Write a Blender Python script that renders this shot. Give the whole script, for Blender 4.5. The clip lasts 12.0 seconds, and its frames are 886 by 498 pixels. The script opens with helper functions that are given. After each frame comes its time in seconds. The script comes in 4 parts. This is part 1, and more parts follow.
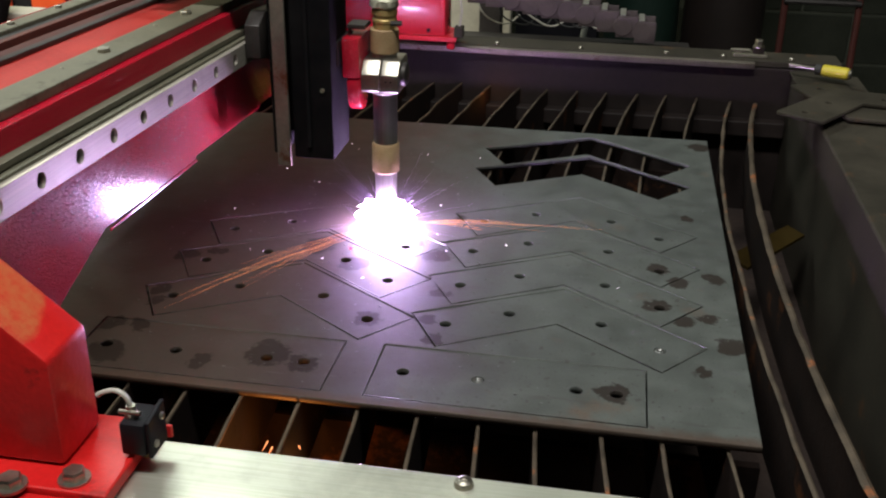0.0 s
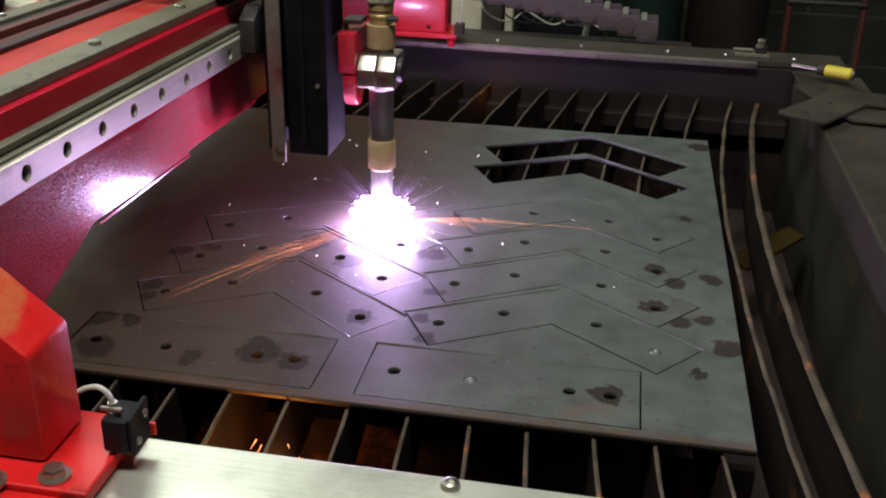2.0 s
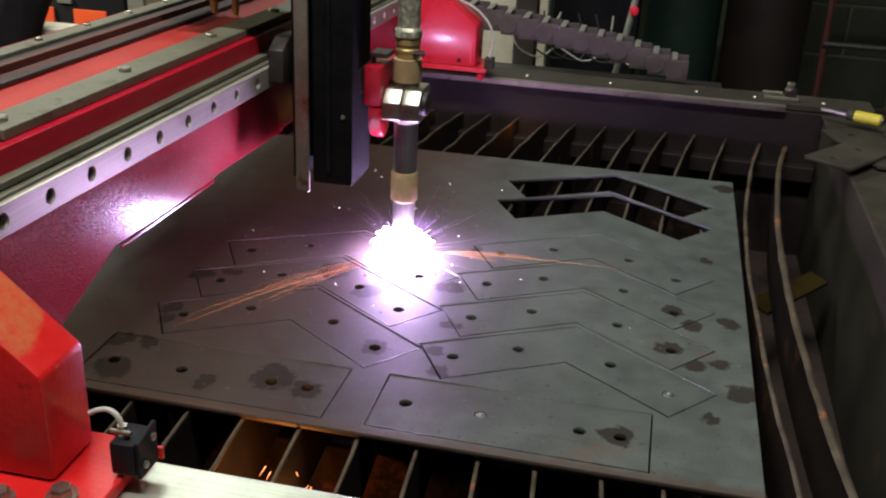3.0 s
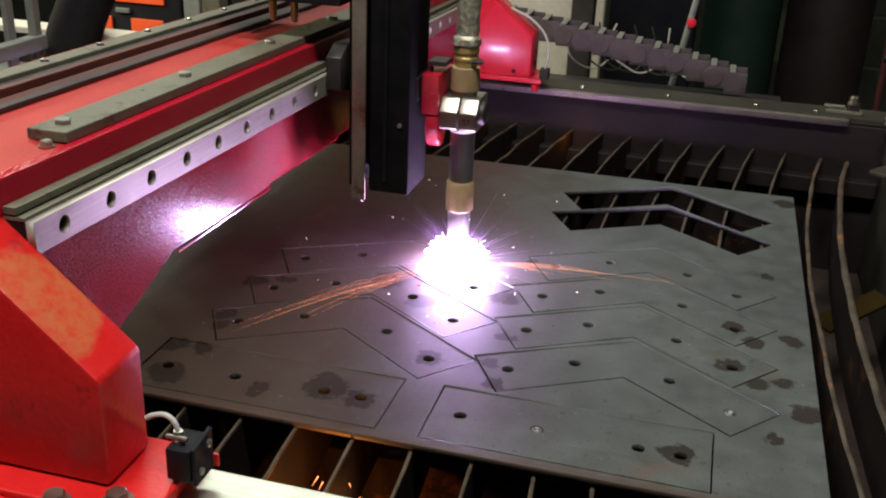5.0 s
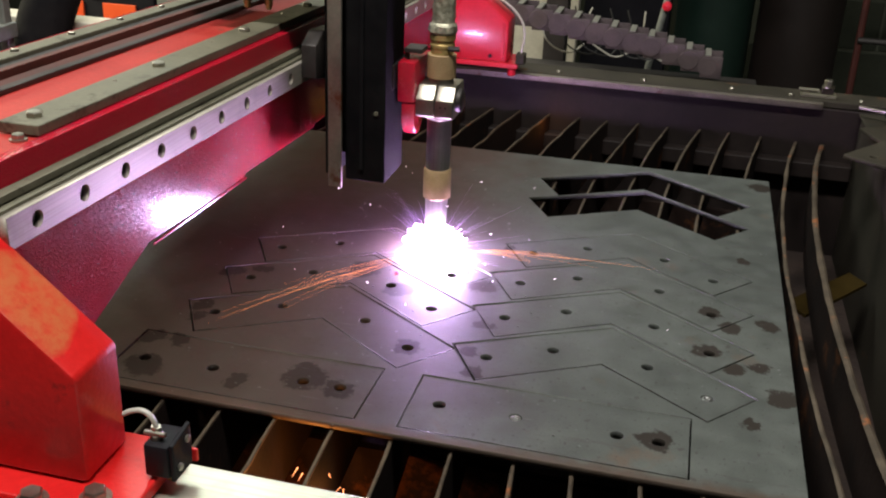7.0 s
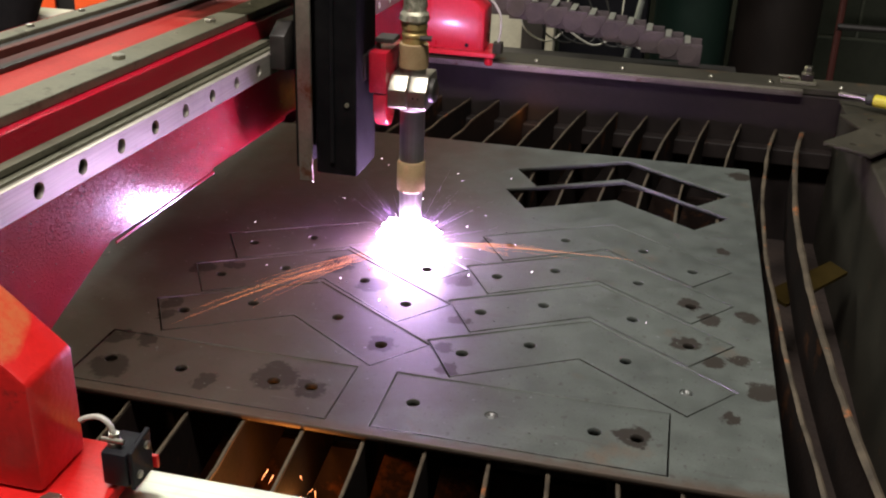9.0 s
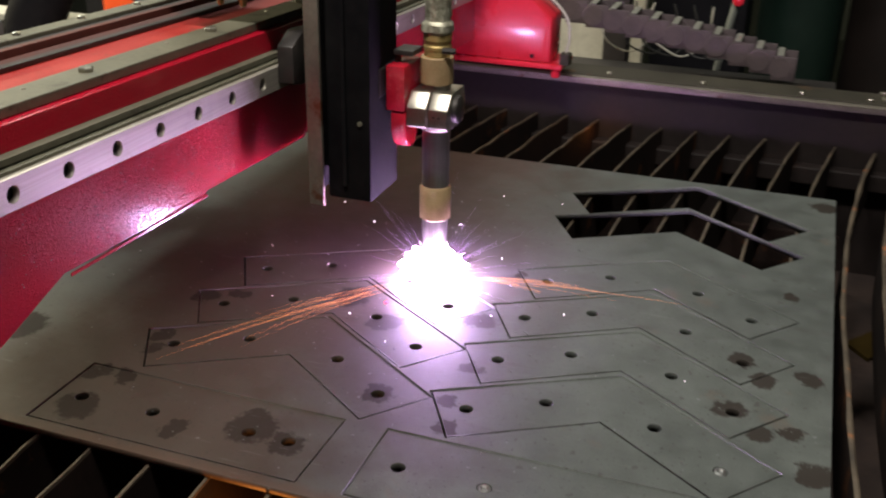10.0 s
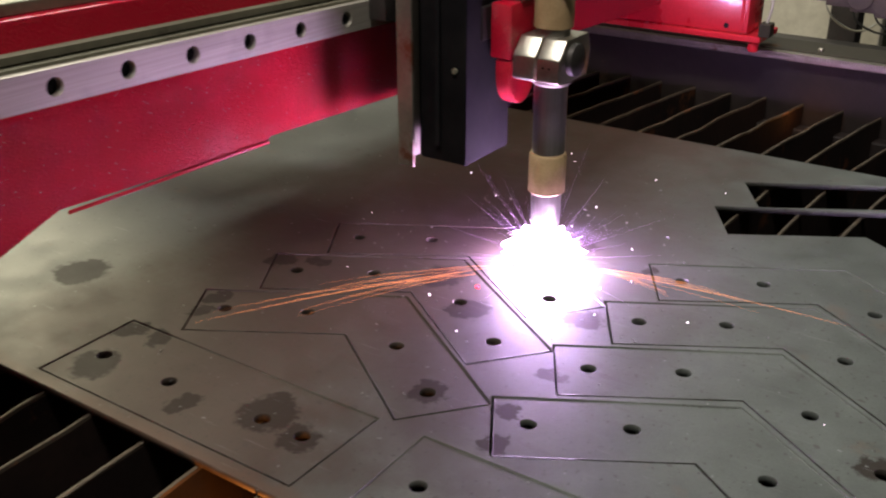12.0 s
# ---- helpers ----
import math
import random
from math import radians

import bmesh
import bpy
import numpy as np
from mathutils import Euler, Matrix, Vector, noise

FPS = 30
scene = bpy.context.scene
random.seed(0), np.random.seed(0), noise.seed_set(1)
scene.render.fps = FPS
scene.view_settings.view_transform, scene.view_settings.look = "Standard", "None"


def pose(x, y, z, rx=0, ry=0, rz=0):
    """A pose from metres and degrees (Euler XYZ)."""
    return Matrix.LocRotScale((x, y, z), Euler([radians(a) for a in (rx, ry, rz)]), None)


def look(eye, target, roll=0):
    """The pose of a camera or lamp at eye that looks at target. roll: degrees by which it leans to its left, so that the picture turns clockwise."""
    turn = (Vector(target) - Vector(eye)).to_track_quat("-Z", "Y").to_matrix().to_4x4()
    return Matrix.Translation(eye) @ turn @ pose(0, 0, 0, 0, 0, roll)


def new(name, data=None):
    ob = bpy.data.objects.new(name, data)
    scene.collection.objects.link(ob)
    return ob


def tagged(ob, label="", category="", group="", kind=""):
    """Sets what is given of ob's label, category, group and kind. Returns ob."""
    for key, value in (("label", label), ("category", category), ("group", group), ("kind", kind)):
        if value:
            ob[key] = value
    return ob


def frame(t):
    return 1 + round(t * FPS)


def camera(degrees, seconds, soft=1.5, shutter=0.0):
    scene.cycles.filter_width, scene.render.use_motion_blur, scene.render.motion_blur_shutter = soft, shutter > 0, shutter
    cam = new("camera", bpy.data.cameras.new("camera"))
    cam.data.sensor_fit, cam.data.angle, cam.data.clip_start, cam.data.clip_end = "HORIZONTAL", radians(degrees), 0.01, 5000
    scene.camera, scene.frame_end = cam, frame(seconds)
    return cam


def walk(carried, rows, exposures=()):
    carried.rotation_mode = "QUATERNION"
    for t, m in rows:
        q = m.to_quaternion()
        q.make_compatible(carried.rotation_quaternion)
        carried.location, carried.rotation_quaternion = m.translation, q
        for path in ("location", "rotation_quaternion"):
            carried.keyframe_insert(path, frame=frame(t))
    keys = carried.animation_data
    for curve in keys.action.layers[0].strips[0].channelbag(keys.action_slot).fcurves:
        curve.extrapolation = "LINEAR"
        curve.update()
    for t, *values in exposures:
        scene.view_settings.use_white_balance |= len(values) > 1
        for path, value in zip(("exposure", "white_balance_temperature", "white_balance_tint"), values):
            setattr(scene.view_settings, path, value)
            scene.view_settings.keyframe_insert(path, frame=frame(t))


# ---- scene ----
cam = camera(47.4, 12.0, soft=2.1, shutter=0.5)

PATH = [
    (0, (0.212, -0.994, 0.64), (-0.086, 0.791, -0.214), 0.9),
    (0.5, (0.216, -0.986, 0.637), (-0.054, 0.802, -0.219), 1.2),
    (1, (0.216, -0.983, 0.637), (-0.069, 0.801, -0.221), 1.1),
    (1.5, (0.221, -0.985, 0.635), (-0.072, 0.797, -0.225), 1.0),
    (2, (0.223, -0.98, 0.633), (-0.083, 0.801, -0.222), 1.3),
    (2.5, (0.235, -0.976, 0.642), (-0.079, 0.806, -0.209), 1.7),
    (3, (0.239, -0.981, 0.644), (-0.131, 0.811, -0.163), 2.6),
    (5, (0.222, -0.97, 0.633), (-0.238, 0.81, -0.154), 2.4),
    (5.5, (0.224, -0.976, 0.637), (-0.229, 0.801, -0.161), 2.2),
    (6, (0.223, -0.971, 0.638), (-0.203, 0.806, -0.176), 2.4),
    (6.5, (0.22, -0.966, 0.635), (-0.203, 0.811, -0.182), 2.3),
    (7, (0.22, -0.965, 0.64), (-0.192, 0.813, -0.178), 2.5),
    (9, (0.228, -0.935, 0.633), (-0.153, 0.843, -0.201), 2.2),
    (9.5, (0.261, -0.849, 0.622), (-0.168, 0.911, -0.226), 1.4),
    (10, (0.308, -0.759, 0.612), (-0.292, 0.958, -0.219), 1.1),
    (10.5, (0.35, -0.712, 0.589), (-0.393, 0.942, -0.255), 2.1),
    (11, (0.364, -0.683, 0.558), (-0.506, 0.914, -0.274), 2.8),
    (11.5, (0.359, -0.607, 0.529), (-0.614, 0.929, -0.303), 1.3),
    (12, (0.378, -0.525, 0.506), (-0.637, 0.979, -0.334), 0.0),
]
walk(cam, [(t, look(eye, target, roll)) for t, eye, target, roll in PATH],
     [(0, -0.08, 6150, 9), (2.5, -0.03, 6150, 9), (5, 0.05, 6250, 10), (7, 0.17, 6350, 11), (9, 0.25, 6450, 12), (10, 0.10, 6500, 12), (12, 0.10, 6500, 12)])

# ---- light ----
world = bpy.data.worlds.new("workshop_world")
scene.world = world
world.use_nodes = True
world.node_tree.nodes["Background"].inputs[0].default_value = (0.55, 0.62, 0.60, 1)
world.node_tree.nodes["Background"].inputs[1].default_value = 0.02

TRAVEL = -0.0276  # how far the gantry has run along the table
SLIDE = 0.094  # how far the carriage has run along the gantry
TORCH = Vector((-0.083 + TRAVEL, 0.31 + SLIDE, 0.0))


def lamp(name, kind, energy, colour, m, **kw):
    d = bpy.data.lights.new(name, kind)
    d.energy, d.color = energy, colour
    if "size" in kw:
        d.shape, d.size, d.size_y = "RECTANGLE", kw["size"][0], kw["size"][1]
    if "radius" in kw:
        d.shadow_soft_size = kw["radius"]
    ob = new(name, d)
    ob.matrix_world = m
    return ob


lamp("tube_light_near", "AREA", 94, (1.0, 0.96, 0.89), look((-0.05, -0.75, 2.8), (-0.1, 0.1, 0)), size=(1.8, 0.3))
lamp("tube_light_far", "AREA", 44, (0.93, 1.0, 0.90), look((-1.5, 2.3, 2.8), (0.1, 0.5, 0)), size=(1.5, 0.30))
lamp("tube_light_left", "AREA", 56, (1.0, 0.93, 0.64), look((-2.7, 0.9, 0.98), (-0.3, 0.3, 0)), size=(1.5, 0.3))
lamp("spark_light_near", "POINT", 1.5, (1.0, 0.36, 0.07), Matrix.Translation((TORCH.x + 0.005, -0.120, -0.088)), radius=0.015)
lamp("spark_light_far", "POINT", 0.055, (1.0, 0.36, 0.07), Matrix.Translation((TORCH.x + 0.06, 1.215, -0.022)), radius=0.04)


# ---- materials ----
def material(name):
    m = bpy.data.materials.new(name)
    m.use_nodes = True
    nt = m.node_tree
    return m, nt, nt.nodes["Principled BSDF"]


def link(nt, a, b):
    nt.links.new(a, b)


def noise_node(nt, scale, detail=4.0, rough=0.55, vec=None):
    n = nt.nodes.new("ShaderNodeTexNoise")
    n.inputs["Scale"].default_value, n.inputs["Detail"].default_value, n.inputs["Roughness"].default_value = scale, detail, rough
    if vec is not None:
        link(nt, vec, n.inputs["Vector"])
    return n


def ramp(nt, src, stops):
    r = nt.nodes.new("ShaderNodeValToRGB")
    els = r.color_ramp.elements
    while len(els) < len(stops):
        els.new(0.5)
    for e, (p, c) in zip(els, stops):
        e.position = p
        e.color = (*c, 1) if len(c) == 3 else c
    link(nt, src, r.inputs["Fac"])
    return r


def grey(v):
    return (v, v, v)


def mixed(nt, fac, a, b, mode="MIX"):
    n = nt.nodes.new("ShaderNodeMix")
    n.data_type, n.blend_type = "RGBA", mode
    for sock, v in ((n.inputs[0], fac), (n.inputs[6], a), (n.inputs[7], b)):
        if isinstance(v, (int, float)):
            sock.default_value = v
        elif isinstance(v, tuple):
            sock.default_value = (*v, 1)
        else:
            link(nt, v, sock)
    return n.outputs[2]


def place(nt):
    return nt.nodes.new("ShaderNodeNewGeometry").outputs["Position"]


def bump(nt, bsdf, height, strength, dist):
    b = nt.nodes.new("ShaderNodeBump")
    b.inputs["Strength"].default_value, b.inputs["Distance"].default_value = strength, dist
    link(nt, height, b.inputs["Height"])
    link(nt, b.outputs[0], bsdf.inputs["Normal"])


def surface(name, dark, light, scale, rough=(0.4, 0.6), metal=0.0, relief=0.0, fine=None, coat=0.0, wear=None, spec=0.5):
    """A surface with broad mottling, fine grain, uneven gloss and, with wear, scattered worn patches of another colour."""
    m, nt, b = material(name)
    pos = place(nt)
    broad, small = noise_node(nt, scale, 5, 0.6, pos), noise_node(nt, fine or scale * 14, 3, 0.6, pos)
    col = ramp(nt, broad.outputs[0], [(0.3, dark), (0.7, light)]).outputs[0]
    col = mixed(nt, 0.35, col, ramp(nt, small.outputs[0], [(0.3, grey(0.35)), (0.7, grey(0.65))]).outputs[0], "OVERLAY")
    if wear:
        patch = ramp(nt, noise_node(nt, wear[1], 6, 0.7, pos).outputs[0], [(wear[2], grey(0)), (wear[2] + 0.08, grey(1))]).outputs[0]
        col = mixed(nt, patch, col, wear[0])
    link(nt, col, b.inputs["Base Color"])
    link(nt, ramp(nt, broad.outputs[0], [(0.25, grey(rough[0])), (0.75, grey(rough[1]))]).outputs[0], b.inputs["Roughness"])
    b.inputs["Metallic"].default_value, b.inputs["Coat Weight"].default_value = metal, coat
    b.inputs["Coat Roughness"].default_value, b.inputs["Specular IOR Level"].default_value = 0.12, spec
    if relief:
        bump(nt, b, small.outputs[0], 0.6, relief)
    return m


def glow(name, colour, power):
    m, nt, b = material(name)
    b.inputs["Base Color"].default_value = (*colour, 1)
    b.inputs["Emission Color"].default_value, b.inputs["Emission Strength"].default_value = (*colour, 1), power
    return m


# burn and oil stains on the plate: x, y, radius
STAINS = [(-0.541, 0.100, 0.034), (-0.105, 0.485, 0.026), (0.381, 0.320, 0.016), (0.351, 0.533, 0.010), (0.391, 0.135, 0.021),
          (0.388, 0.887, 0.024), (0.366, 0.201, 0.015), (0.301, 0.227, 0.021), (0.333, 0.192, 0.018), (0.246, 0.002, 0.020),
          (0.352, 0.064, 0.012), (0.301, 0.338, 0.018), (0.330, 0.303, 0.016), (-0.014, 0.318, 0.022), (-0.055, 0.355, 0.018),
          (0.023, 0.082, 0.015), (0.004, 0.130, 0.014), (0.010, 0.204, 0.015), (-0.128, 0.270, 0.024), (-0.071, 0.114, 0.020),
          (-0.388, 0.044, 0.020), (-0.352, 0.044, 0.016), (-0.364, -0.022, 0.027), (-0.243, -0.022, 0.017), (-0.168, 0.010, 0.029),
          (-0.123, -0.003, 0.022), (-0.366, 0.140, 0.016), (-0.359, 0.110, 0.013), (-0.372, 0.252, 0.018), (-0.335, 0.272, 0.016),
          (-0.193, 0.322, 0.030), (-0.004, 0.466, 0.012)]


def mill_scale():
    m, nt, b = material("mill_scale_steel")
    pos = place(nt)
    broad, mid, small = (noise_node(nt, s, 5, 0.6, pos) for s in (3.0, 22.0, 420.0))
    col = ramp(nt, broad.outputs[0], [(0.3, (0.078, 0.086, 0.078)), (0.7, (0.116, 0.127, 0.113))]).outputs[0]
    col = mixed(nt, 0.7, col, ramp(nt, mid.outputs[0], [(0.3, grey(0.34)), (0.7, grey(0.62))]).outputs[0], "OVERLAY")
    col = mixed(nt, 0.25, col, ramp(nt, small.outputs[0], [(0.3, grey(0.3)), (0.7, grey(0.7))]).outputs[0], "OVERLAY")
    # reddish dust of earlier work
    rust = ramp(nt, noise_node(nt, 6.5, 6, 0.7, pos).outputs[0], [(0.60, grey(0)), (0.74, grey(0.55))]).outputs[0]
    col = mixed(nt, rust, col, (0.16, 0.085, 0.045))
    # brown cutting dust settled over the worked part; thinned at far left as painted light
    sep = nt.nodes.new("ShaderNodeSeparateXYZ")
    link(nt, pos, sep.inputs[0])
    drift = nt.nodes.new("ShaderNodeMath")
    drift.operation = "MULTIPLY_ADD"
    link(nt, noise_node(nt, 5.0, 6, 0.7, pos).outputs[0], drift.inputs[0])
    drift.inputs[1].default_value = 0.55
    shift = nt.nodes.new("ShaderNodeMath")
    shift.inputs[1].default_value = 0.5
    link(nt, sep.outputs[0], shift.inputs[0])
    link(nt, shift.outputs[0], drift.inputs[2])
    dust = ramp(nt, drift.outputs[0], [(0.22, grey(0.30)), (0.36, grey(0.85)), (0.62, grey(0.85)), (0.88, grey(0.0))]).outputs[0]
    col = mixed(nt, dust, col, (0.052, 0.034, 0.024))
    wobble = nt.nodes.new("ShaderNodeVectorMath")
    wobble.operation = "MULTIPLY_ADD"
    wn = noise_node(nt, 38.0, 4, 0.66, pos)
    link(nt, wn.outputs["Color"], wobble.inputs[0])
    wobble.inputs[1].default_value = (0.045, 0.045, 0)
    link(nt, pos, wobble.inputs[2])
    total = None
    for x, y, r in STAINS:
        d = nt.nodes.new("ShaderNodeVectorMath")
        d.operation = "DISTANCE"
        link(nt, wobble.outputs[0], d.inputs[0])
        d.inputs[1].default_value = (x + 0.0225, y + 0.0225, 0)
        s = nt.nodes.new("ShaderNodeMapRange")
        s.inputs["From Min"].default_value, s.inputs["From Max"].default_value = r * 1.02, r * 0.80
        link(nt, d.outputs["Value"], s.inputs["Value"])
        if total is None:
            total = s.outputs[0]
        else:
            a = nt.nodes.new("ShaderNodeMath")
            a.operation = "MAXIMUM"
            link(nt, total, a.inputs[0]), link(nt, s.outputs[0], a.inputs[1])
            total = a.outputs[0]
    part_in = nt.nodes.new("ShaderNodeMath")
    part_in.operation = "MULTIPLY"
    part_in.inputs[1].default_value = 0.92
    link(nt, total, part_in.inputs[0])
    col = mixed(nt, part_in.outputs[0], col, (0.026, 0.020, 0.016))
    # smears dragged along the plate, and a burnt band at its front edge
    drag = nt.nodes.new("ShaderNodeMapping")
    drag.inputs["Scale"].default_value, drag.inputs["Rotation"].default_value = (4, 26, 1), (0, 0, 0.5)
    link(nt, pos, drag.inputs["Vector"])
    smear = ramp(nt, noise_node(nt, 1.6, 5, 0.7, drag.outputs[0]).outputs[0], [(0.60, grey(0)), (0.66, grey(0.30))]).outputs[0]
    col = mixed(nt, smear, col, (0.060, 0.048, 0.046))
    edge = nt.nodes.new("ShaderNodeMath")
    edge.operation = "MULTIPLY_ADD"
    link(nt, noise_node(nt, 30, 4, 0.6, pos).outputs[0], edge.inputs[0])
    edge.inputs[1].default_value = -0.03
    link(nt, sep.outputs[1], edge.inputs[2])
    burnt = nt.nodes.new("ShaderNodeMapRange")
    burnt.inputs["From Min"].default_value, burnt.inputs["From Max"].default_value = -0.070, -0.084
    burnt.inputs["To Max"].default_value = 0.75
    link(nt, edge.outputs[0], burnt.inputs["Value"])
    col = mixed(nt, burnt.outputs[0], col, (0.085, 0.052, 0.034))
    flecks = ramp(nt, noise_node(nt, 75, 2, 0.5, pos).outputs[0], [(0.67, grey(0)), (0.72, grey(0.55))]).outputs[0]
    col = mixed(nt, flecks, col, (0.045, 0.036, 0.032))
    pale = ramp(nt, noise_node(nt, 130, 2, 0.5, pos).outputs[0], [(0.72, grey(0)), (0.76, grey(0.5))]).outputs[0]
    col = mixed(nt, pale, col, (0.26, 0.27, 0.27))
    # fine specks of scale and short scratches
    specks = ramp(nt, noise_node(nt, 210, 2, 0.5, pos).outputs[0], [(0.66, grey(0)), (0.71, grey(0.65))]).outputs[0]
    col = mixed(nt, specks, col, (0.030, 0.024, 0.020))
    scrape = nt.nodes.new("ShaderNodeMapping")
    scrape.inputs["Scale"].default_value, scrape.inputs["Rotation"].default_value = (14, 260, 1), (0, 0, -0.35)
    link(nt, pos, scrape.inputs["Vector"])
    lines = ramp(nt, noise_node(nt, 1.0, 3, 0.6, scrape.outputs[0]).outputs[0], [(0.66, grey(0)), (0.72, grey(0.35))]).outputs[0]
    col = mixed(nt, lines, col, (0.20, 0.205, 0.195))
    link(nt, col, b.inputs["Base Color"])
    rr = ramp(nt, mid.outputs[0], [(0.3, grey(0.50)), (0.7, grey(0.64))]).outputs[0]
    link(nt, rr, b.inputs["Roughness"])
    # the soot in a stain is matt
    for name, clean, sooty in (("Metallic", 0.30, 0.0), ("Specular IOR Level", 0.5, 0.12)):
        r = nt.nodes.new("ShaderNodeMapRange")
        r.inputs["To Min"].default_value, r.inputs["To Max"].default_value = clean, sooty
        link(nt, total, r.inputs["Value"])
        link(nt, r.outputs[0], b.inputs[name])
    bump(nt, b, small.outputs[0], 0.25, 0.0004)
    return m


def brushed(name, colour, axis, rough=0.32, metal=1.0):
    m, nt, b = material(name)
    pos = place(nt)
    mp = nt.nodes.new("ShaderNodeMapping")
    mp.inputs["Scale"].default_value = [6 if i == axis else 420 for i in range(3)]
    link(nt, pos, mp.inputs["Vector"])
    lines, blot = noise_node(nt, 1.0, 4, 0.6, mp.outputs[0]), noise_node(nt, 9.0, 5, 0.65, pos)
    col = mixed(nt, 0.5, colour, ramp(nt, lines.outputs[0], [(0.3, grey(0.35)), (0.7, grey(0.65))]).outputs[0], "OVERLAY")
    col = mixed(nt, ramp(nt, blot.outputs[0], [(0.5, grey(0)), (0.75, grey(0.6))]).outputs[0], col, tuple(c * 0.45 for c in colour))
    link(nt, col, b.inputs["Base Color"])
    link(nt, ramp(nt, blot.outputs[0], [(0.3, grey(rough)), (0.7, grey(rough + 0.18))]).outputs[0], b.inputs["Roughness"])
    b.inputs["Metallic"].default_value = metal
    bump(nt, b, lines.outputs[0], 0.2, 0.0003)
    return m


PLATE = mill_scale()
APRON = brushed("brushed_apron_steel", (0.60, 0.60, 0.50), 0, 0.40, 0.85)
RAIL = brushed("ground_rail_steel", (0.40, 0.37, 0.31), 1, 0.42, 0.5)
BAR = surface("dull_bar_steel", (0.105, 0.100, 0.068), (0.170, 0.160, 0.112), 9, (0.5, 0.65), 0.2, 0.0003, None, 0, ((0.07, 0.06, 0.04), 24, 0.58))
DARKBAR = surface("oiled_dark_steel", (0.03, 0.026, 0.024), (0.055, 0.048, 0.044), 12, (0.4, 0.6), 0.4, 0.0003)
RED = surface("glossy_red_paint", (0.40, 0.005, 0.020), (0.50, 0.008, 0.028), 5, (0.12, 0.20), 0.0, 0.0022, 430, 0.0, spec=0.40)
# isolated nibs of dust and overspray in an otherwise smooth gloss
nibs = [n for n in RED.node_tree.nodes if n.bl_idname == "ShaderNodeBump"][0].inputs["Height"]
link(RED.node_tree, ramp(RED.node_tree, nibs.links[0].from_socket, [(0.50, grey(0)), (0.78, grey(1))]).outputs[0], nibs)
CAPRED = surface("brushed_on_red_paint", (0.54, 0.010, 0.010), (0.66, 0.016, 0.014), 7, (0.30, 0.46), 0.0, 0.0009, 150, 0.15, ((0.30, 0.012, 0.010), 22, 0.60))
FARRED = surface("pinkish_red_paint", (0.60, 0.014, 0.030), (0.72, 0.022, 0.045), 7, (0.22, 0.34), 0.0, 0.0005, 150, 0.4)
PALE = surface("pale_grey_ceiling_paint", (0.42, 0.42, 0.40), (0.55, 0.55, 0.52), 2, (0.8, 0.9))
TOPRED = surface("dusty_red_paint", (0.34, 0.018, 0.015), (0.44, 0.040, 0.032), 12, (0.5, 0.7), 0.0, 0.0006, 200, 0.0,
                 ((0.20, 0.05, 0.035), 20, 0.62), spec=0.3)
BLACK = surface("black_enamel", (0.005, 0.005, 0.007), (0.010, 0.009, 0.012), 8, (0.5, 0.65), 0.0, 0.0004, spec=0.2)
SOOT = surface("sooty_matt_black", (0.004, 0.004, 0.005), (0.012, 0.011, 0.011), 16, (0.8, 0.95), 0.0, 0.0008, 90, spec=0.06)
RUBBER = surface("black_rubber", (0.012, 0.012, 0.012), (0.025, 0.024, 0.023), 14, (0.6, 0.8))
WORN = surface("worn_strip_steel", (0.17, 0.15, 0.12), (0.30, 0.27, 0.22), 14, (0.38, 0.55), 0.7, 0.0003, None, 0, ((0.14, 0.06, 0.03), 18, 0.6))
CHROME = surface("satin_chrome", (0.36, 0.34, 0.28), (0.50, 0.47, 0.40), 26, (0.30, 0.44), 1.0, 0.0003, 200)
BARREL = brushed("torch_barrel_steel", (0.36, 0.34, 0.31), 2, 0.28)
BRASS = surface("dull_brass", (0.44, 0.31, 0.11), (0.60, 0.44, 0.18), 30, (0.32, 0.46), 0.6)
TAN = surface("tan_fibre_sleeve", (0.30, 0.20, 0.10), (0.42, 0.30, 0.16), 30, (0.45, 0.6), 0.1, 0.0003)
BRAID = surface("braided_wire_sleeve", (0.20, 0.19, 0.13), (0.62, 0.60, 0.46), 150, (0.3, 0.5), 0.5, 0.0022, 230)
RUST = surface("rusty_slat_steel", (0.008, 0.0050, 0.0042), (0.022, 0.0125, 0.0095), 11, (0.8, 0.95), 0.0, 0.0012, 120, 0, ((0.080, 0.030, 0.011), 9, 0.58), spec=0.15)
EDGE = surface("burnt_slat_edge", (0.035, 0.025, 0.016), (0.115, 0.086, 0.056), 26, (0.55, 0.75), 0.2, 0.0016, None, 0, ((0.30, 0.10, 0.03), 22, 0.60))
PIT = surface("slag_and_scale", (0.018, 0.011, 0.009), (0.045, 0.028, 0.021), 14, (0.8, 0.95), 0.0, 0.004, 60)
SIDE = surface("brown_primed_steel", (0.011, 0.008, 0.0075), (0.022, 0.015, 0.013), 6, (0.5, 0.7), 0.1, 0.0005, None, 0, ((0.045, 0.022, 0.013), 12, 0.62), spec=0.3)
FRAME = surface("scuffed_frame_steel", (0.024, 0.021, 0.015), (0.048, 0.041, 0.029), 8, (0.6, 0.8), 0.0, 0.0005, None, 0, ((0.08, 0.044, 0.022), 10, 0.60), spec=0.25)
LINK = surface("dusty_chain_plastic", (0.060, 0.044, 0.048), (0.100, 0.074, 0.078), 18, (0.6, 0.8), 0.0, 0.0004)
BRIDGE = surface("grey_chain_bridge", (0.13, 0.13, 0.11), (0.19, 0.18, 0.155), 20, (0.5, 0.65))
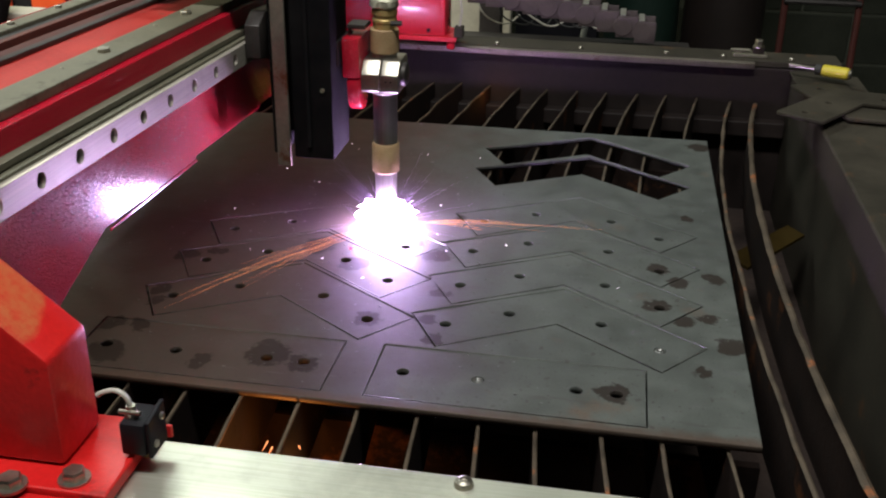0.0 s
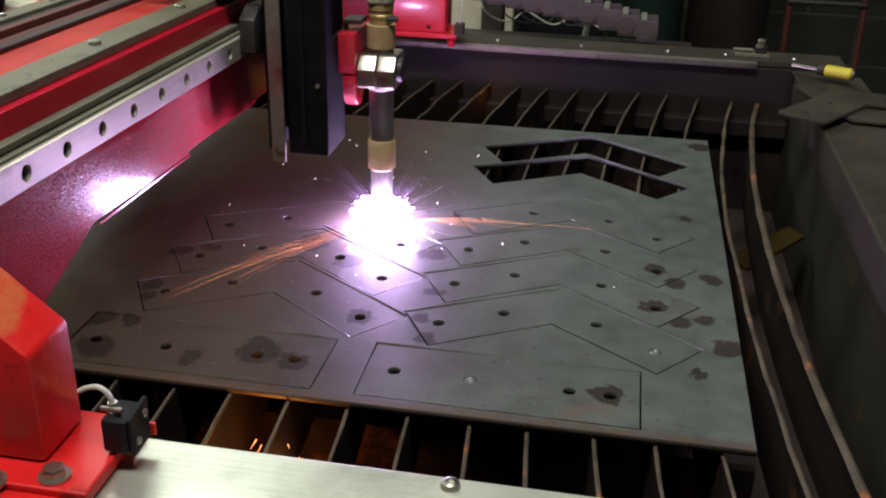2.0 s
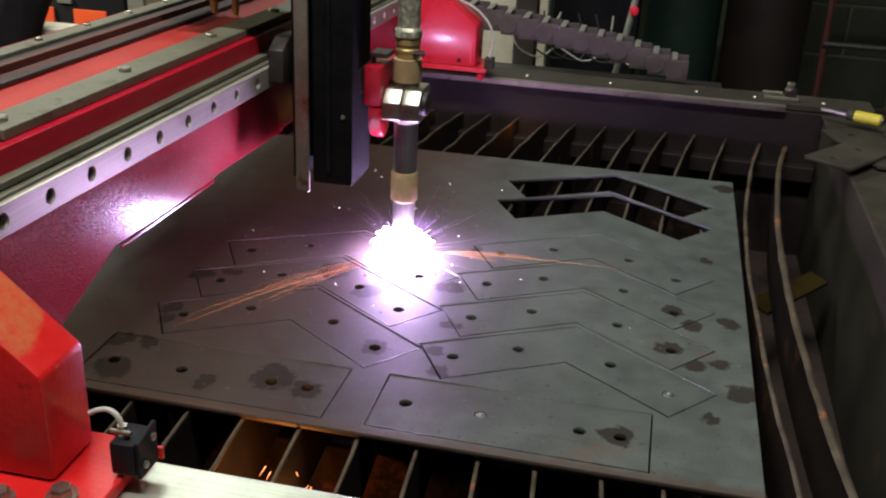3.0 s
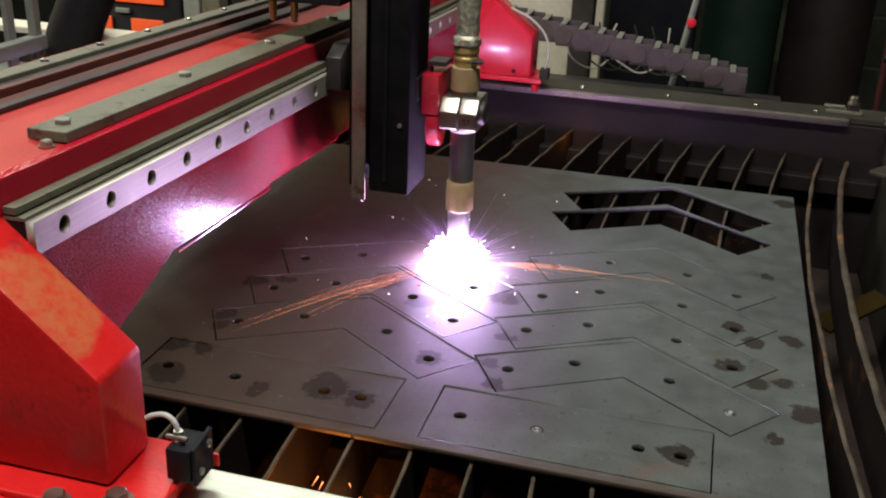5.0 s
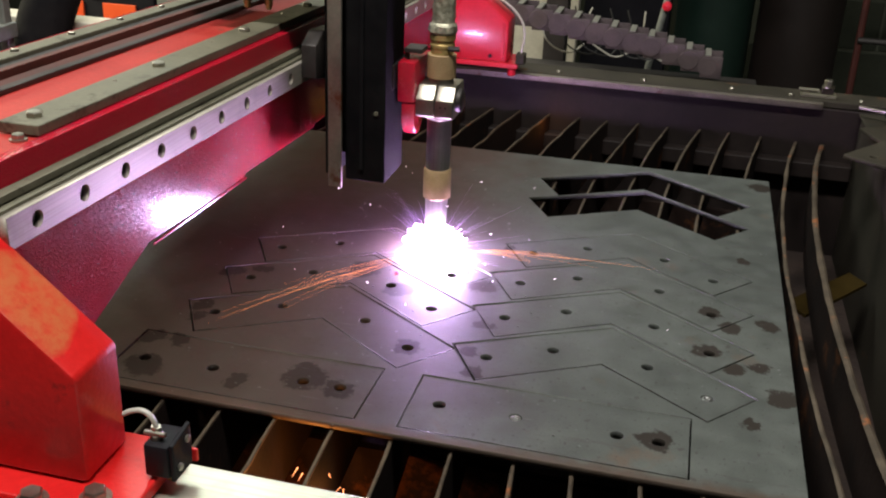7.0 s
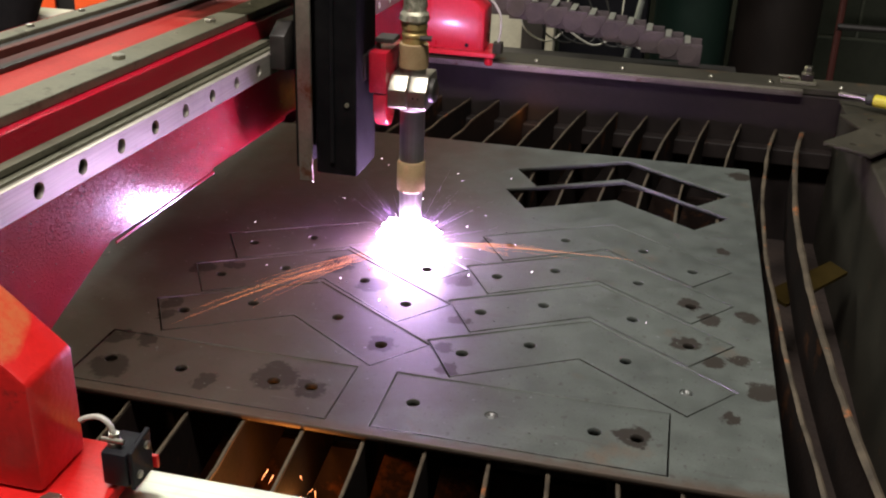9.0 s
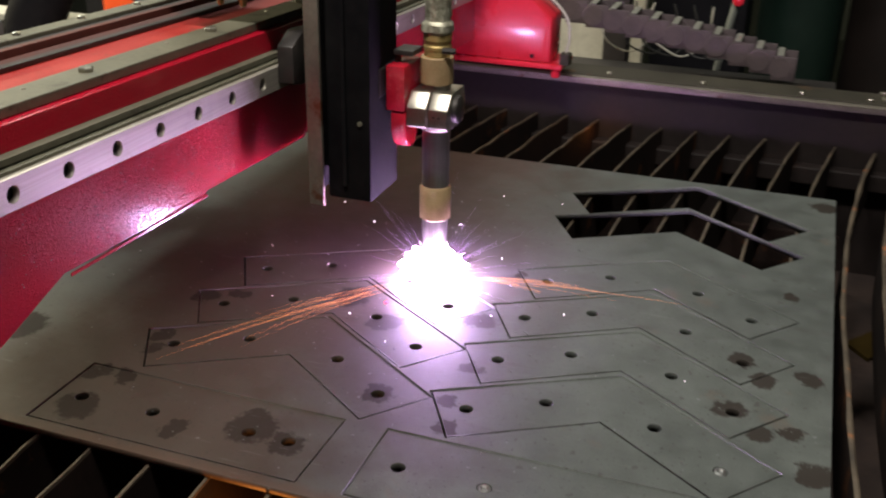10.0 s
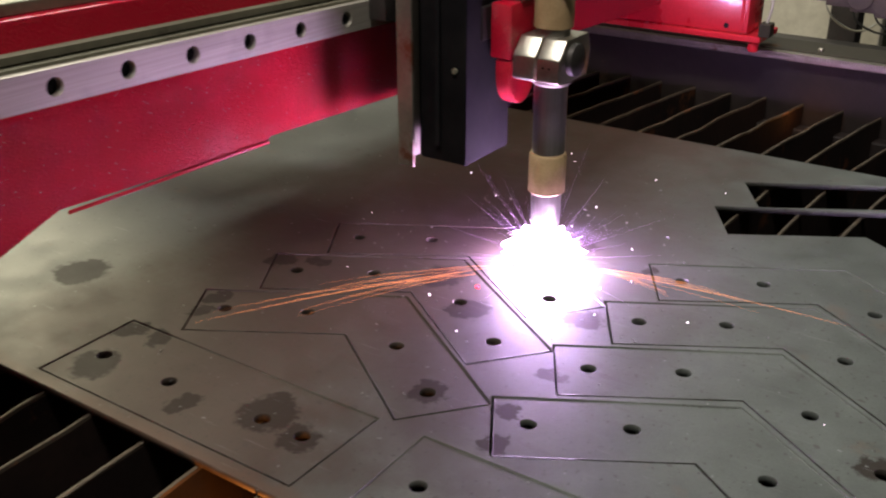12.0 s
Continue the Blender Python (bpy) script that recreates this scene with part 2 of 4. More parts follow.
WHITE = surface("yellowed_white_paint", (0.46, 0.43, 0.34), (0.58, 0.55, 0.45), 3, (0.6, 0.75))
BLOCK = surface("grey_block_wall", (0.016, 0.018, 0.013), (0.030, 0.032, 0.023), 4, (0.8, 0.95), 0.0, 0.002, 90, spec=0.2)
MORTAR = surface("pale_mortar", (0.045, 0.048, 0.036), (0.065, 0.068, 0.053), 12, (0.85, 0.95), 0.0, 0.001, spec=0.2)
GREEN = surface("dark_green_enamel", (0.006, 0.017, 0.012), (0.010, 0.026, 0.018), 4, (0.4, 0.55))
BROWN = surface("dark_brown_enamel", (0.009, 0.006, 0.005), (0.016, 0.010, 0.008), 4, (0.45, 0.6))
OXIDE = surface("red_oxide_paint", (0.060, 0.014, 0.010), (0.105, 0.024, 0.016), 10, (0.5, 0.7), 0.0, 0.0003)
CONCRETE = surface("shop_floor_concrete", (0.10, 0.10, 0.095), (0.17, 0.165, 0.155), 1.6, (0.6, 0.85), 0.0, 0.002, 60)
ORANGE = surface("orange_reflector", (0.85, 0.10, 0.025), (0.95, 0.13, 0.035), 9, (0.3, 0.4))
GREYPAINT = surface("grey_machine_paint", (0.13, 0.14, 0.125), (0.19, 0.20, 0.18), 5, (0.4, 0.55))
YELLOW = surface("yellow_plastic", (0.48, 0.40, 0.03), (0.58, 0.48, 0.05), 20, (0.35, 0.5))
CABLE = surface("grey_cable_jacket", (0.40, 0.38, 0.32), (0.50, 0.48, 0.42), 40, (0.4, 0.55))
BRASSTIP = surface("plunger_brass", (0.42, 0.28, 0.12), (0.55, 0.38, 0.18), 40, (0.25, 0.4), 1.0)
TANSCRAP = surface("tan_scrap_board", (0.022, 0.014, 0.003), (0.038, 0.025, 0.006), 16, (0.85, 0.95), spec=0.05)
CUTEDGE = surface("bright_cut_edge", (0.02, 0.02, 0.018), (0.24, 0.24, 0.225), 16, (0.30, 0.5), 0.9, 0.0005)
SLUG = surface("bright_slug_steel", (0.16, 0.16, 0.155), (0.30, 0.30, 0.285), 90, (0.3, 0.45), 0.8, 0.0006)
ARC = glow("plasma_white", (0.80, 0.54, 1.0), 205)
SPARK = glow("spark_orange", (1.0, 0.33, 0.11), 3)
HOT = glow("spark_white", (1.0, 0.80, 0.95), 9)
VIOLET = glow("streak_violet", (0.80, 0.52, 1.0), 0.9)
REDDOT = glow("laser_dot", (1.0, 0.03, 0.06), 6)


# ---- building helpers ----
def thing(name, base, label, category, group="", kind=""):
    ob = new(name)
    ob.location = base
    ob.empty_display_size = 0.02
    return tagged(ob, label, category, group, kind)


def mesh_of(name, bm, mat, smooth=False):
    me = bpy.data.meshes.new(name)
    bmesh.ops.recalc_face_normals(bm, faces=bm.faces)
    bm.to_mesh(me)
    bm.free()
    for m in mat if isinstance(mat, (list, tuple)) else (mat,):
        me.materials.append(m)
    if smooth:
        for p in me.polygons:
            p.use_smooth = True
        me.set_sharp_from_angle(angle=radians(35))
    return me


def origin(ob):
    at = Vector(ob.location)
    while ob.parent:
        ob = ob.parent
        at += Vector(ob.location)
    return at


def part(name, bm, mat, parent, label="", smooth=False, kind=""):
    """One mesh, modelled at its place in the room, under a thing or a part."""
    at = origin(parent)
    bmesh.ops.translate(bm, verts=bm.verts, vec=-at)
    ob = new(name, mesh_of(name, bm, mat, smooth))
    ob.parent = parent
    return tagged(ob, label, "", "", kind)


def solo(name, bm, mat, label, category, group="", kind="", smooth=False):
    return tagged(new(name, mesh_of(name, bm, mat, smooth)), label, category, group, kind)


def box(x0, x1, y0, y1, z0, z1, bevel=0.0, bm=None, seg=2):
    b = bmesh.new()
    bmesh.ops.create_cube(b, size=1.0, matrix=Matrix.LocRotScale(((x0 + x1) / 2, (y0 + y1) / 2, (z0 + z1) / 2), None, (x1 - x0, y1 - y0, z1 - z0)))
    if bevel:
        bmesh.ops.bevel(b, geom=b.edges[:], offset=bevel, segments=seg, profile=0.5, affect="EDGES")
    return join(bm, b)


def join(bm, b):
    if bm is None:
        return b
    me = bpy.data.meshes.new("joined")
    b.to_mesh(me)
    b.free()
    bm.from_mesh(me)
    bpy.data.meshes.remove(me)
    return bm


def lathe(at, profile, seg=24, axis="z", bm=None):
    """A turned shape: (radius, height) pairs about an axis through at."""
    b = bmesh.new()
    rings = []
    for r, h in profile:
        ring = []
        for i in range(seg):
            a = 2 * math.pi * i / seg
            p = Vector((r * math.cos(a), r * math.sin(a), h))
            ring.append(b.verts.new(p))
        rings.append(ring)
    for lo, hi in zip(rings, rings[1:]):
        for i in range(seg):
            b.faces.new((lo[i], lo[(i + 1) % seg], hi[(i + 1) % seg], hi[i]))
    b.faces.new(list(reversed(rings[0])))
    b.faces.new(rings[-1])
    turn = {"z": Matrix(), "x": Matrix.Rotation(radians(90), 4, "Y"), "y": Matrix.Rotation(radians(-90), 4, "X")}[axis]
    bmesh.ops.transform(b, matrix=Matrix.Translation(at) @ turn, verts=b.verts)
    return join(bm, b)


def rod(a, c, r, seg=10, bm=None):
    a, c = Vector(a), Vector(c)
    b = bmesh.new()
    d = c - a
    bmesh.ops.create_cone(b, cap_ends=True, segments=seg, radius1=r, radius2=r, depth=d.length,
                          matrix=Matrix.Translation((a + c) / 2) @ d.to_track_quat("Z", "Y").to_matrix().to_4x4())
    return join(bm, b)


def tube(points, r, seg=8, bm=None):
    """A bent hose or cable through the points, smoothed."""
    pts = [Vector(p) for p in points]
    for _ in range(2):
        out = [pts[0]]
        for p, q in zip(pts, pts[1:]):
            out += [p * 0.75 + q * 0.25, p * 0.25 + q * 0.75]
        pts = out + [pts[-1]]
    b = bmesh.new()
    rings = []
    for i, p in enumerate(pts):
        d = pts[min(i + 1, len(pts) - 1)] - pts[max(i - 1, 0)]
        q = d.to_track_quat("Z", "Y")
        rings.append([b.verts.new(p + q @ Vector((r * math.cos(2 * math.pi * k / seg), r * math.sin(2 * math.pi * k / seg), 0))) for k in range(seg)])
    for lo, hi in zip(rings, rings[1:]):
        for k in range(seg):
            b.faces.new((lo[k], lo[(k + 1) % seg], hi[(k + 1) % seg], hi[k]))
    b.faces.new(rings[0]), b.faces.new(rings[-1])
    return join(bm, b)


def prism(poly, axis, a, c, bevel=0.0, bm=None):
    """A flat outline drawn across an axis and pulled from a to c along it (x: (y, z), y: (x, z), z: (x, y))."""
    b = bmesh.new()

    def put(p, h):
        return {"x": (h, p[0], p[1]), "y": (p[0], h, p[1]), "z": (p[0], p[1], h)}[axis]
    lo, hi = [b.verts.new(put(p, a)) for p in poly], [b.verts.new(put(p, c)) for p in poly]
    b.faces.new(lo), b.faces.new(hi)
    for i in range(len(poly)):
        j = (i + 1) % len(poly)
        b.faces.new((lo[i], lo[j], hi[j], hi[i]))
    bmesh.ops.recalc_face_normals(b, faces=b.faces)
    if bevel:
        bmesh.ops.bevel(b, geom=b.edges[:], offset=bevel, segments=2, profile=0.5, affect="EDGES")
    return join(bm, b)


def sheet(name, outer, holes, z0, z1):
    """A flat sheet with openings cut right through it."""
    cu = bpy.data.curves.new(name, "CURVE")
    cu.dimensions, cu.fill_mode = "2D", "BOTH"
    cu.extrude, cu.bevel_depth, cu.bevel_resolution, cu.offset = (z1 - z0) / 2 - 0.0005, 0.0005, 0, -0.0005
    for loop in (outer, *holes):
        s = cu.splines.new("POLY")
        s.points.add(len(loop) - 1)
        for p, (x, y) in zip(s.points, loop):
            p.co = (x, y, 0, 1)
        s.use_cyclic_u = True
    ob = bpy.data.objects.new(name, cu)
    me = bpy.data.meshes.new_from_object(ob)
    bpy.data.objects.remove(ob)
    b = bmesh.new()
    b.from_mesh(me)
    bpy.data.meshes.remove(me)
    bmesh.ops.remove_doubles(b, verts=b.verts, dist=1e-6)
    bmesh.ops.translate(b, verts=b.verts, vec=(0, 0, (z0 + z1) / 2))
    return b


def ring_of(x, y, r, seg=20):
    return [(x + r * math.cos(2 * math.pi * i / seg), y + r * math.sin(2 * math.pi * i / seg)) for i in range(seg)]


def hexbolt(at, r, h, axis="z", mat=CHROME, parent=None, label="", name="bolt", washer=True):
    b = lathe(at, [(r, 0.0), (r, h * 0.8), (r * 0.86, h)], 6, axis)
    if washer:
        lathe(at, [(r * 1.35, -0.0005), (r * 1.35, h * 0.22)], 18, axis, b)
    return part(name, b, mat, parent, label)


# ---- the room ----
FLOOR = -0.82
b = box(-4.5, 3.6, -3.6, 3.6, FLOOR - 0.1, FLOOR)
solo("floor", b, CONCRETE, "stained grey concrete workshop floor", "floor", "", "structure")
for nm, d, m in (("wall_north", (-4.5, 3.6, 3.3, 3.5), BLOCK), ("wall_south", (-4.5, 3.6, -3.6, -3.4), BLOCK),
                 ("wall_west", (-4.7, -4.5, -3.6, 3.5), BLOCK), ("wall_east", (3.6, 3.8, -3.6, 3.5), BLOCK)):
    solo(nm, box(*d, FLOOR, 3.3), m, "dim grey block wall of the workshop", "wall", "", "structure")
solo("ceiling", box(-4.6, 3.7, -3.6, 3.5, 3.3, 3.4), PALE, "pale painted workshop ceiling", "ceiling", "", "structure")


# ---- cutting table ----
TOP = 0.0
THICK = 0.008
XR, YN, YF, XL = 0.404, -0.073, 0.932, -1.05

# side panels and legs that carry the bed
bed = thing("cutting_table", (0, 0.45, FLOOR), "heavy dark steel cutting table with an open slatted bed", "table")
part("front_panel", box(-1.7, 0.72, -0.46, -0.33, FLOOR + 0.12, 0.085, 0.003), SIDE, bed)
part("back_panel", box(-1.7, 0.70, 1.268, 1.36, FLOOR + 0.12, 0.064, 0.003), SIDE, bed)
part("end_panel", box(0.602, 0.74, -0.326, 1.264, FLOOR + 0.12, 0.058, 0.004), FRAME, bed, "scuffed end frame of the table")
part("far_end_panel", box(-1.7, -1.6, -0.326, 1.264, FLOOR + 0.12, 0.058, 0.004), FRAME, bed)
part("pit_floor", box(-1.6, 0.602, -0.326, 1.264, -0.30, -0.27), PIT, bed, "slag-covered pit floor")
for lx in (-1.62, 0.66):
    for ly in (-0.40, 1.31):
        part("leg", box(lx - 0.04, lx + 0.04, ly - 0.04, ly + 0.04, FLOOR, FLOOR + 0.125), SIDE, bed)
part("inner_ledge", box(-1.6, 0.60, 1.235, 1.266, -0.085, -0.050, 0.003), SIDE, bed)
part("corner_plate", box(0.596, 0.70, 1.12, 1.262, 0.0585, 0.0625, 0.001), FRAME, bed)

# front apron with its screws
apron = thing("front_apron", (0, -0.36, 0.085), "bright brushed steel rail cover along the table front", "cover")
part("cover", box(-1.7, 0.72, -0.402, -0.307, 0.0855, 0.100, 0.0018), APRON, apron)
part("step", box(-1.7, 0.72, -0.44, -0.404, 0.0855, 0.094, 0.0015), BAR, apron)
for i, (sx, sy) in enumerate([(0.12, -0.319), (-0.191, -0.319), (-0.502, -0.319), (0.431, -0.319), (-0.248, -0.343)]):
    s = lathe((sx, sy, 0.1), [(0.0085, 0.0), (0.0085, 0.0018), (0.0072, 0.0048), (0.004, 0.0062), (0.0032, 0.0045)], 16)
    part("screw", s, CHROME, apron, "dome-headed chrome screw", True)
s = lathe((-0.247, -0.375, 0.1), [(0.0085, 0.0002), (0.0082, 0.0014), (0.0050, 0.0016), (0.0042, 0.0008)], 16)
part("screw", s, BAR, apron, "flush socket screw", True)

# far running rail with a toothed rack under its front lip
far = thing("running_rail", (0, 1.3, 0.064), "long dark steel running rail with a toothed rack", "rail")
part("top_plate", box(-1.7, 0.705, 1.268, 1.352, 0.066, 0.080, 0.002), FRAME, far, "dull steel top plate")
b = box(-1.7, 0.520, 1.252, 1.2675, 0.064, 0.0775, 0.0012)
part("rack_bar", b, WORN, far)
verts, faces = [], []
x = -0.8
while x < 0.518:
    n = len(verts)
    for px, pz in ((x, 0.0705), (x + 0.0022, 0.0705), (x + 0.0016, 0.077), (x + 0.0006, 0.077)):
        verts += [(px, 1.2525, pz), (px, 1.2487, pz)]
    faces += [(n + 1, n + 3, n + 5, n + 7), (n, n + 1, n + 7, n + 6), (n + 2, n + 4, n + 5, n + 3), (n + 6, n + 7, n + 5, n + 4), (n, n + 2, n + 3, n + 1)]
    x += 0.0042
me = bpy.data.meshes.new("teeth")
me.from_pydata([Vector(v) - Vector((0, 1.3, 0.064)) for v in verts], [], faces)
me.materials.append(WORN)
teeth = new("teeth", me)
teeth.parent = far
tagged(teeth, "fine rack teeth", "", "", "stuff")
for bx in (-0.42, -0.235, -0.05, 0.14, 0.33, 0.455, 0.60):
    part("bolt", lathe((bx, 1.287, 0.08), [(0.0055, 0), (0.0055, 0.003), (0.004, 0.005), (0.002, 0.005)], 12), CHROME, far, "", True)
stop = thing("end_stop", (0.527, 1.31, 0.08), "small bolted steel end stop on the running rail", "bracket")
part("clamp_plate", box(0.475, 0.548, 1.285, 1.318, 0.0805, 0.0885, 0.0015), BAR, stop)
part("upright", box(0.517, 0.541, 1.290, 1.312, 0.0885, 0.102, 0.0015), SIDE, stop)
hexbolt((0.529, 1.300, 0.102), 0.0095, 0.017, "z", CHROME, stop, "bright hex bolt")
hexbolt((0.486, 1.300, 0.0885), 0.006, 0.007, "z", CHROME, stop)
part("spindle", rod((0.47, 1.297, 0.094), (0.512, 1.297, 0.094), 0.004), BAR, stop)

# slats, standing on edge and bowed by heat
rnd = random.Random(4)
for n in range(-22, 2):
    xm = {0: 0.420, 1: 0.475}.get(n, 0.411 + 0.067 * n)
    bow_near, bow_far = (0.035 + 0.0015 * n) / 0.5 + 0.006 * rnd.random(), (0.055 - 0.0005 * n) / 0.47 + 0.006 * rnd.random()
    lift = rnd.uniform(-0.003, 0.0) if n < 0 else -0.004
    half = (0.0032, 0.0052)[n] if n >= 0 else rnd.uniform(0.0016, 0.0024)  # the outer slats are caked with slag
    verts, faces, rim, rim_faces, N = [], [], [], [], 56
    for i in range(N + 1):
        y = -0.322 + (1.262 + 0.322) * i / N
        xc = xm + (bow_near if y < 0.55 else bow_far) * (y - 0.55) ** 2 + 0.003 * noise.noise((n * 3.1, y * 4, 0))
        bite = max(0.0, noise.noise((n * 7.7, y * 13, 2.0))) * 0.006
        zt = min(TOP - THICK - 0.0012, TOP - THICK - 0.001 + lift - bite)
        lean = 0.004 * noise.noise((n * 1.7, y * 2, 5))
        cake = half * (1 + 0.35 * noise.noise((n * 2.3, y * 17, 8.0)))
        for dx, z in ((-0.0017, zt - 0.004), (0.0017, zt - 0.004), (0.0017 + lean, -0.11), (-0.0017 + lean, -0.11)):
            verts.append((xc + dx, y, z))
        for dx, z in ((-cake, zt - 0.3 * cake), (0.3 * cake, zt), (cake, zt - 0.4 * cake), (0.0017, zt - 0.0042), (-0.0017, zt - 0.0042)):
            rim.append((xc + dx, y, z))
        if i:
            a, c = 4 * (i - 1), 4 * i
            faces += [(a + k, a + (k + 1) % 4, c + (k + 1) % 4, c + k) for k in range(4)]
            a, c = 5 * (i - 1), 5 * i
            rim_faces += [(a + k, a + (k + 1) % 5, c + (k + 1) % 5, c + k) for k in range(5)]
    faces += [(0, 3, 2, 1), (4 * N, 4 * N + 1, 4 * N + 2, 4 * N + 3)]
    rim_faces += [(0, 4, 3, 2, 1), tuple(5 * N + k for k in range(5))]
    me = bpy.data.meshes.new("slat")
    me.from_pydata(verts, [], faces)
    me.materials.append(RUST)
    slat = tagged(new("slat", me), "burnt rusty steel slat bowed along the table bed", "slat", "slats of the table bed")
    me = bpy.data.meshes.new("burnt_edge")
    me.from_pydata(rim, [], rim_faces)
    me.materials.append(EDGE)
    burr = new("burnt_edge", me)
    burr.parent = slat
    tagged(burr, "slag-caked upper edge")
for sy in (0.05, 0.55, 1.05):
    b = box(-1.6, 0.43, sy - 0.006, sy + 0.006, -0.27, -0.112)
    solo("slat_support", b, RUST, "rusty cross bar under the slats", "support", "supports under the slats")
b = prism([(0.440, 0.65), (0.470, 0.61), (0.585, 0.77), (0.560, 0.81)], "z", -0.118, -0.112)
solo("scrap_offcut", b, TANSCRAP, "tan scrap strip lying under the slats", "scrap")

# ---- the plate and the parts cut out of it ----
CHEV = [(-0.019, 0.143), (0.175, 0.252), (0.360, 0.125), (0.302, 0.056), (0.171, 0.149), (0.027, 0.064)]
CHOLES = [(0.030, 0.1225), (0.108, 0.166), (0.2275, 0.161), (0.301, 0.109)]
PITCH = 0.1125


def moved(loop, dx, dy):
    return [(x + dx, y + dy) for x, y in loop]


def inset(loop, d):
    """The outline drawn in by d on every side."""
    n, out = len(loop), []
    area = sum(loop[i][0] * loop[(i + 1) % n][1] - loop[(i + 1) % n][0] * loop[i][1] for i in range(n))
    sgn = 1 if area > 0 else -1
    for i in range(n):
        p0, p1, p2 = Vector(loop[i - 1]), Vector(loop[i]), Vector(loop[(i + 1) % n])
        a, c = (p1 - p0).normalized(), (p2 - p1).normalized()
        na, nc = Vector((-a.y, a.x)) * sgn, Vector((-c.y, c.x)) * sgn
        m = (na + nc) / max(0.2, 1 + na.dot(nc))
        out.append(tuple(p1 + m * d))
    return out


KERF = 0.0008
HOLE = 0.0075
parts_cut = []
for r in range(4):
    parts_cut.append(("chevron", 0.0018 * r, PITCH * r, 3 if r == 0 else -1))
for r in range(3):
    parts_cut.append(("chevron", -0.372 + 0.0018 * r, 0.006 + PITCH * r, -1))
openings = []
RECT = [(-0.035, -0.058), (0.285, -0.060), (0.285, 0.0595), (-0.035, 0.0585)]
RECTL = [(-0.402, -0.058), (-0.084, -0.058), (-0.0825, 0.0575), (-0.402, 0.0575)]
for nm, dx, dy, plug in parts_cut:
    openings.append(inset(moved(CHEV, dx, dy), -0.0002))
openings += [RECT, RECTL]
CUT_B, CUT_A = moved(CHEV, 0.006, 0.550), moved(CHEV, 0.010, 0.657)
CUT_B[1] = (0.187, 0.798)
openings += [CUT_B, CUT_A]
b = sheet("plate", [(XL, YN), (XR, YN), (XR + 0.003, YF), (XL, YF - 0.02)], [inset(o, 0.0) for o in openings], TOP - THICK, TOP)
plate = solo("steel_plate", b, PLATE, "large blue-grey mill-scale steel plate, partly cut, lying on the slats", "plate")


rnd = random.Random(8)


def cut_piece(name, outline, holes, plug, label, category, group, drop=0.0):
    holes_cut = [ring_of(x, y, HOLE) for i, (x, y) in enumerate(holes)]
    jx, jy = rnd.uniform(-0.0005, 0.0005), rnd.uniform(-0.0005, 0.0005)  # each cut part has settled a little in its opening
    ob = solo(name, sheet(name, moved(inset(outline, 2 * KERF), jx, jy), holes_cut, TOP - THICK - drop, TOP - drop), PLATE, label, category, group)
    rim = bmesh.new()
    loops = [[rim.verts.new((x, y, TOP - drop + h)) for x, y in moved(inset(outline, 2 * KERF + d), jx, jy)] for d, h in ((-0.0002, -0.0010), (0.0003, 0.0002), (0.0007, 0.0001))]
    for lo, hi in zip(loops, loops[1:]):
        for i in range(len(lo)):
            rim.faces.new((lo[i], lo[(i + 1) % len(lo)], hi[(i + 1) % len(lo)], hi[i]))
    bmesh.ops.recalc_face_normals(rim, faces=rim.faces)
    ed = new("cut_edge", mesh_of("cut_edge", rim, CUTEDGE, False))
    ed.parent = ob
    tagged(ed, "bright burr along the cut edge")
    for i, (x, y) in enumerate(holes):
        if i == plug:
            s = lathe((x, y, TOP - THICK), [(HOLE * 0.86, 0), (HOLE * 0.86, THICK - 0.0012), (HOLE * 0.55, THICK - 0.0004), (HOLE * 0.3, THICK - 0.002)], 16)
            sl = new("slug", mesh_of("slug", s, SLUG, True))
            sl.parent = ob
            tagged(sl, "bright uncleared slug in its hole")
    return ob


for nm, dx, dy, plug in parts_cut:
    cut_piece("cut_chevron", moved(CHEV, dx, dy), moved(CHOLES, dx, dy), plug,
              "chevron-shaped part cut loose in the steel plate, with four bolt holes", "steel part", "cut chevron parts", rnd.uniform(0.0001, 0.0007))
cut_piece("cut_bar", RECT, [(0, 0), (0.0895, 0), (0.204, 0), (0.25, 0)], 1, "rectangular steel bar cut loose in the plate, with holes", "steel part", "cut bars", 0.0003)
cut_piece("cut_bar", RECTL, [(-0.370, -0.006), (-0.281, -0.004), (-0.167, 0.0), (-0.121, 0.0)], -1,
          "rectangular steel bar with burn stains and holes, cut in the plate", "steel part", "cut bars", 0.0004)

# spatter beads scattered on the plate
rnd = random.Random(12)
b = bmesh.new()
for i in range(170):
    a, d = rnd.uniform(0, 6.28), abs(rnd.gauss(0, 0.26)) + 0.03
    x, y = TORCH.x + d * math.cos(a), TORCH.y + d * math.sin(a) * 0.9
    if not (XL + 0.02 < x < XR - 0.01 and YN + 0.01 < y < YF - 0.05) or (y > 0.60 and x > -0.02):
        continue
    s = rnd.uniform(0.0004, 0.0012)
    bmesh.ops.create_icosphere(b, subdivisions=1, radius=s, matrix=Matrix.LocRotScale((x, y, s * 0.5), None, (rnd.uniform(0.8, 2.0), 1, 0.8)))
solo("spatter", b, SLUG, "bright weld spatter beads scattered on the plate", "spatter", "", "stuff")


# ---- gantry ----
GX = -0.299
gantry = thing("gantry", (-0.36, 0.45, 0.10), "glossy red painted gantry beam spanning the table", "gantry")
# box beam with a deep front skirt that steps down towards the near end
FALL = 0.027  # the beam drops this much a metre towards its far end


LEAN = 0.022  # the face leans out towards its foot


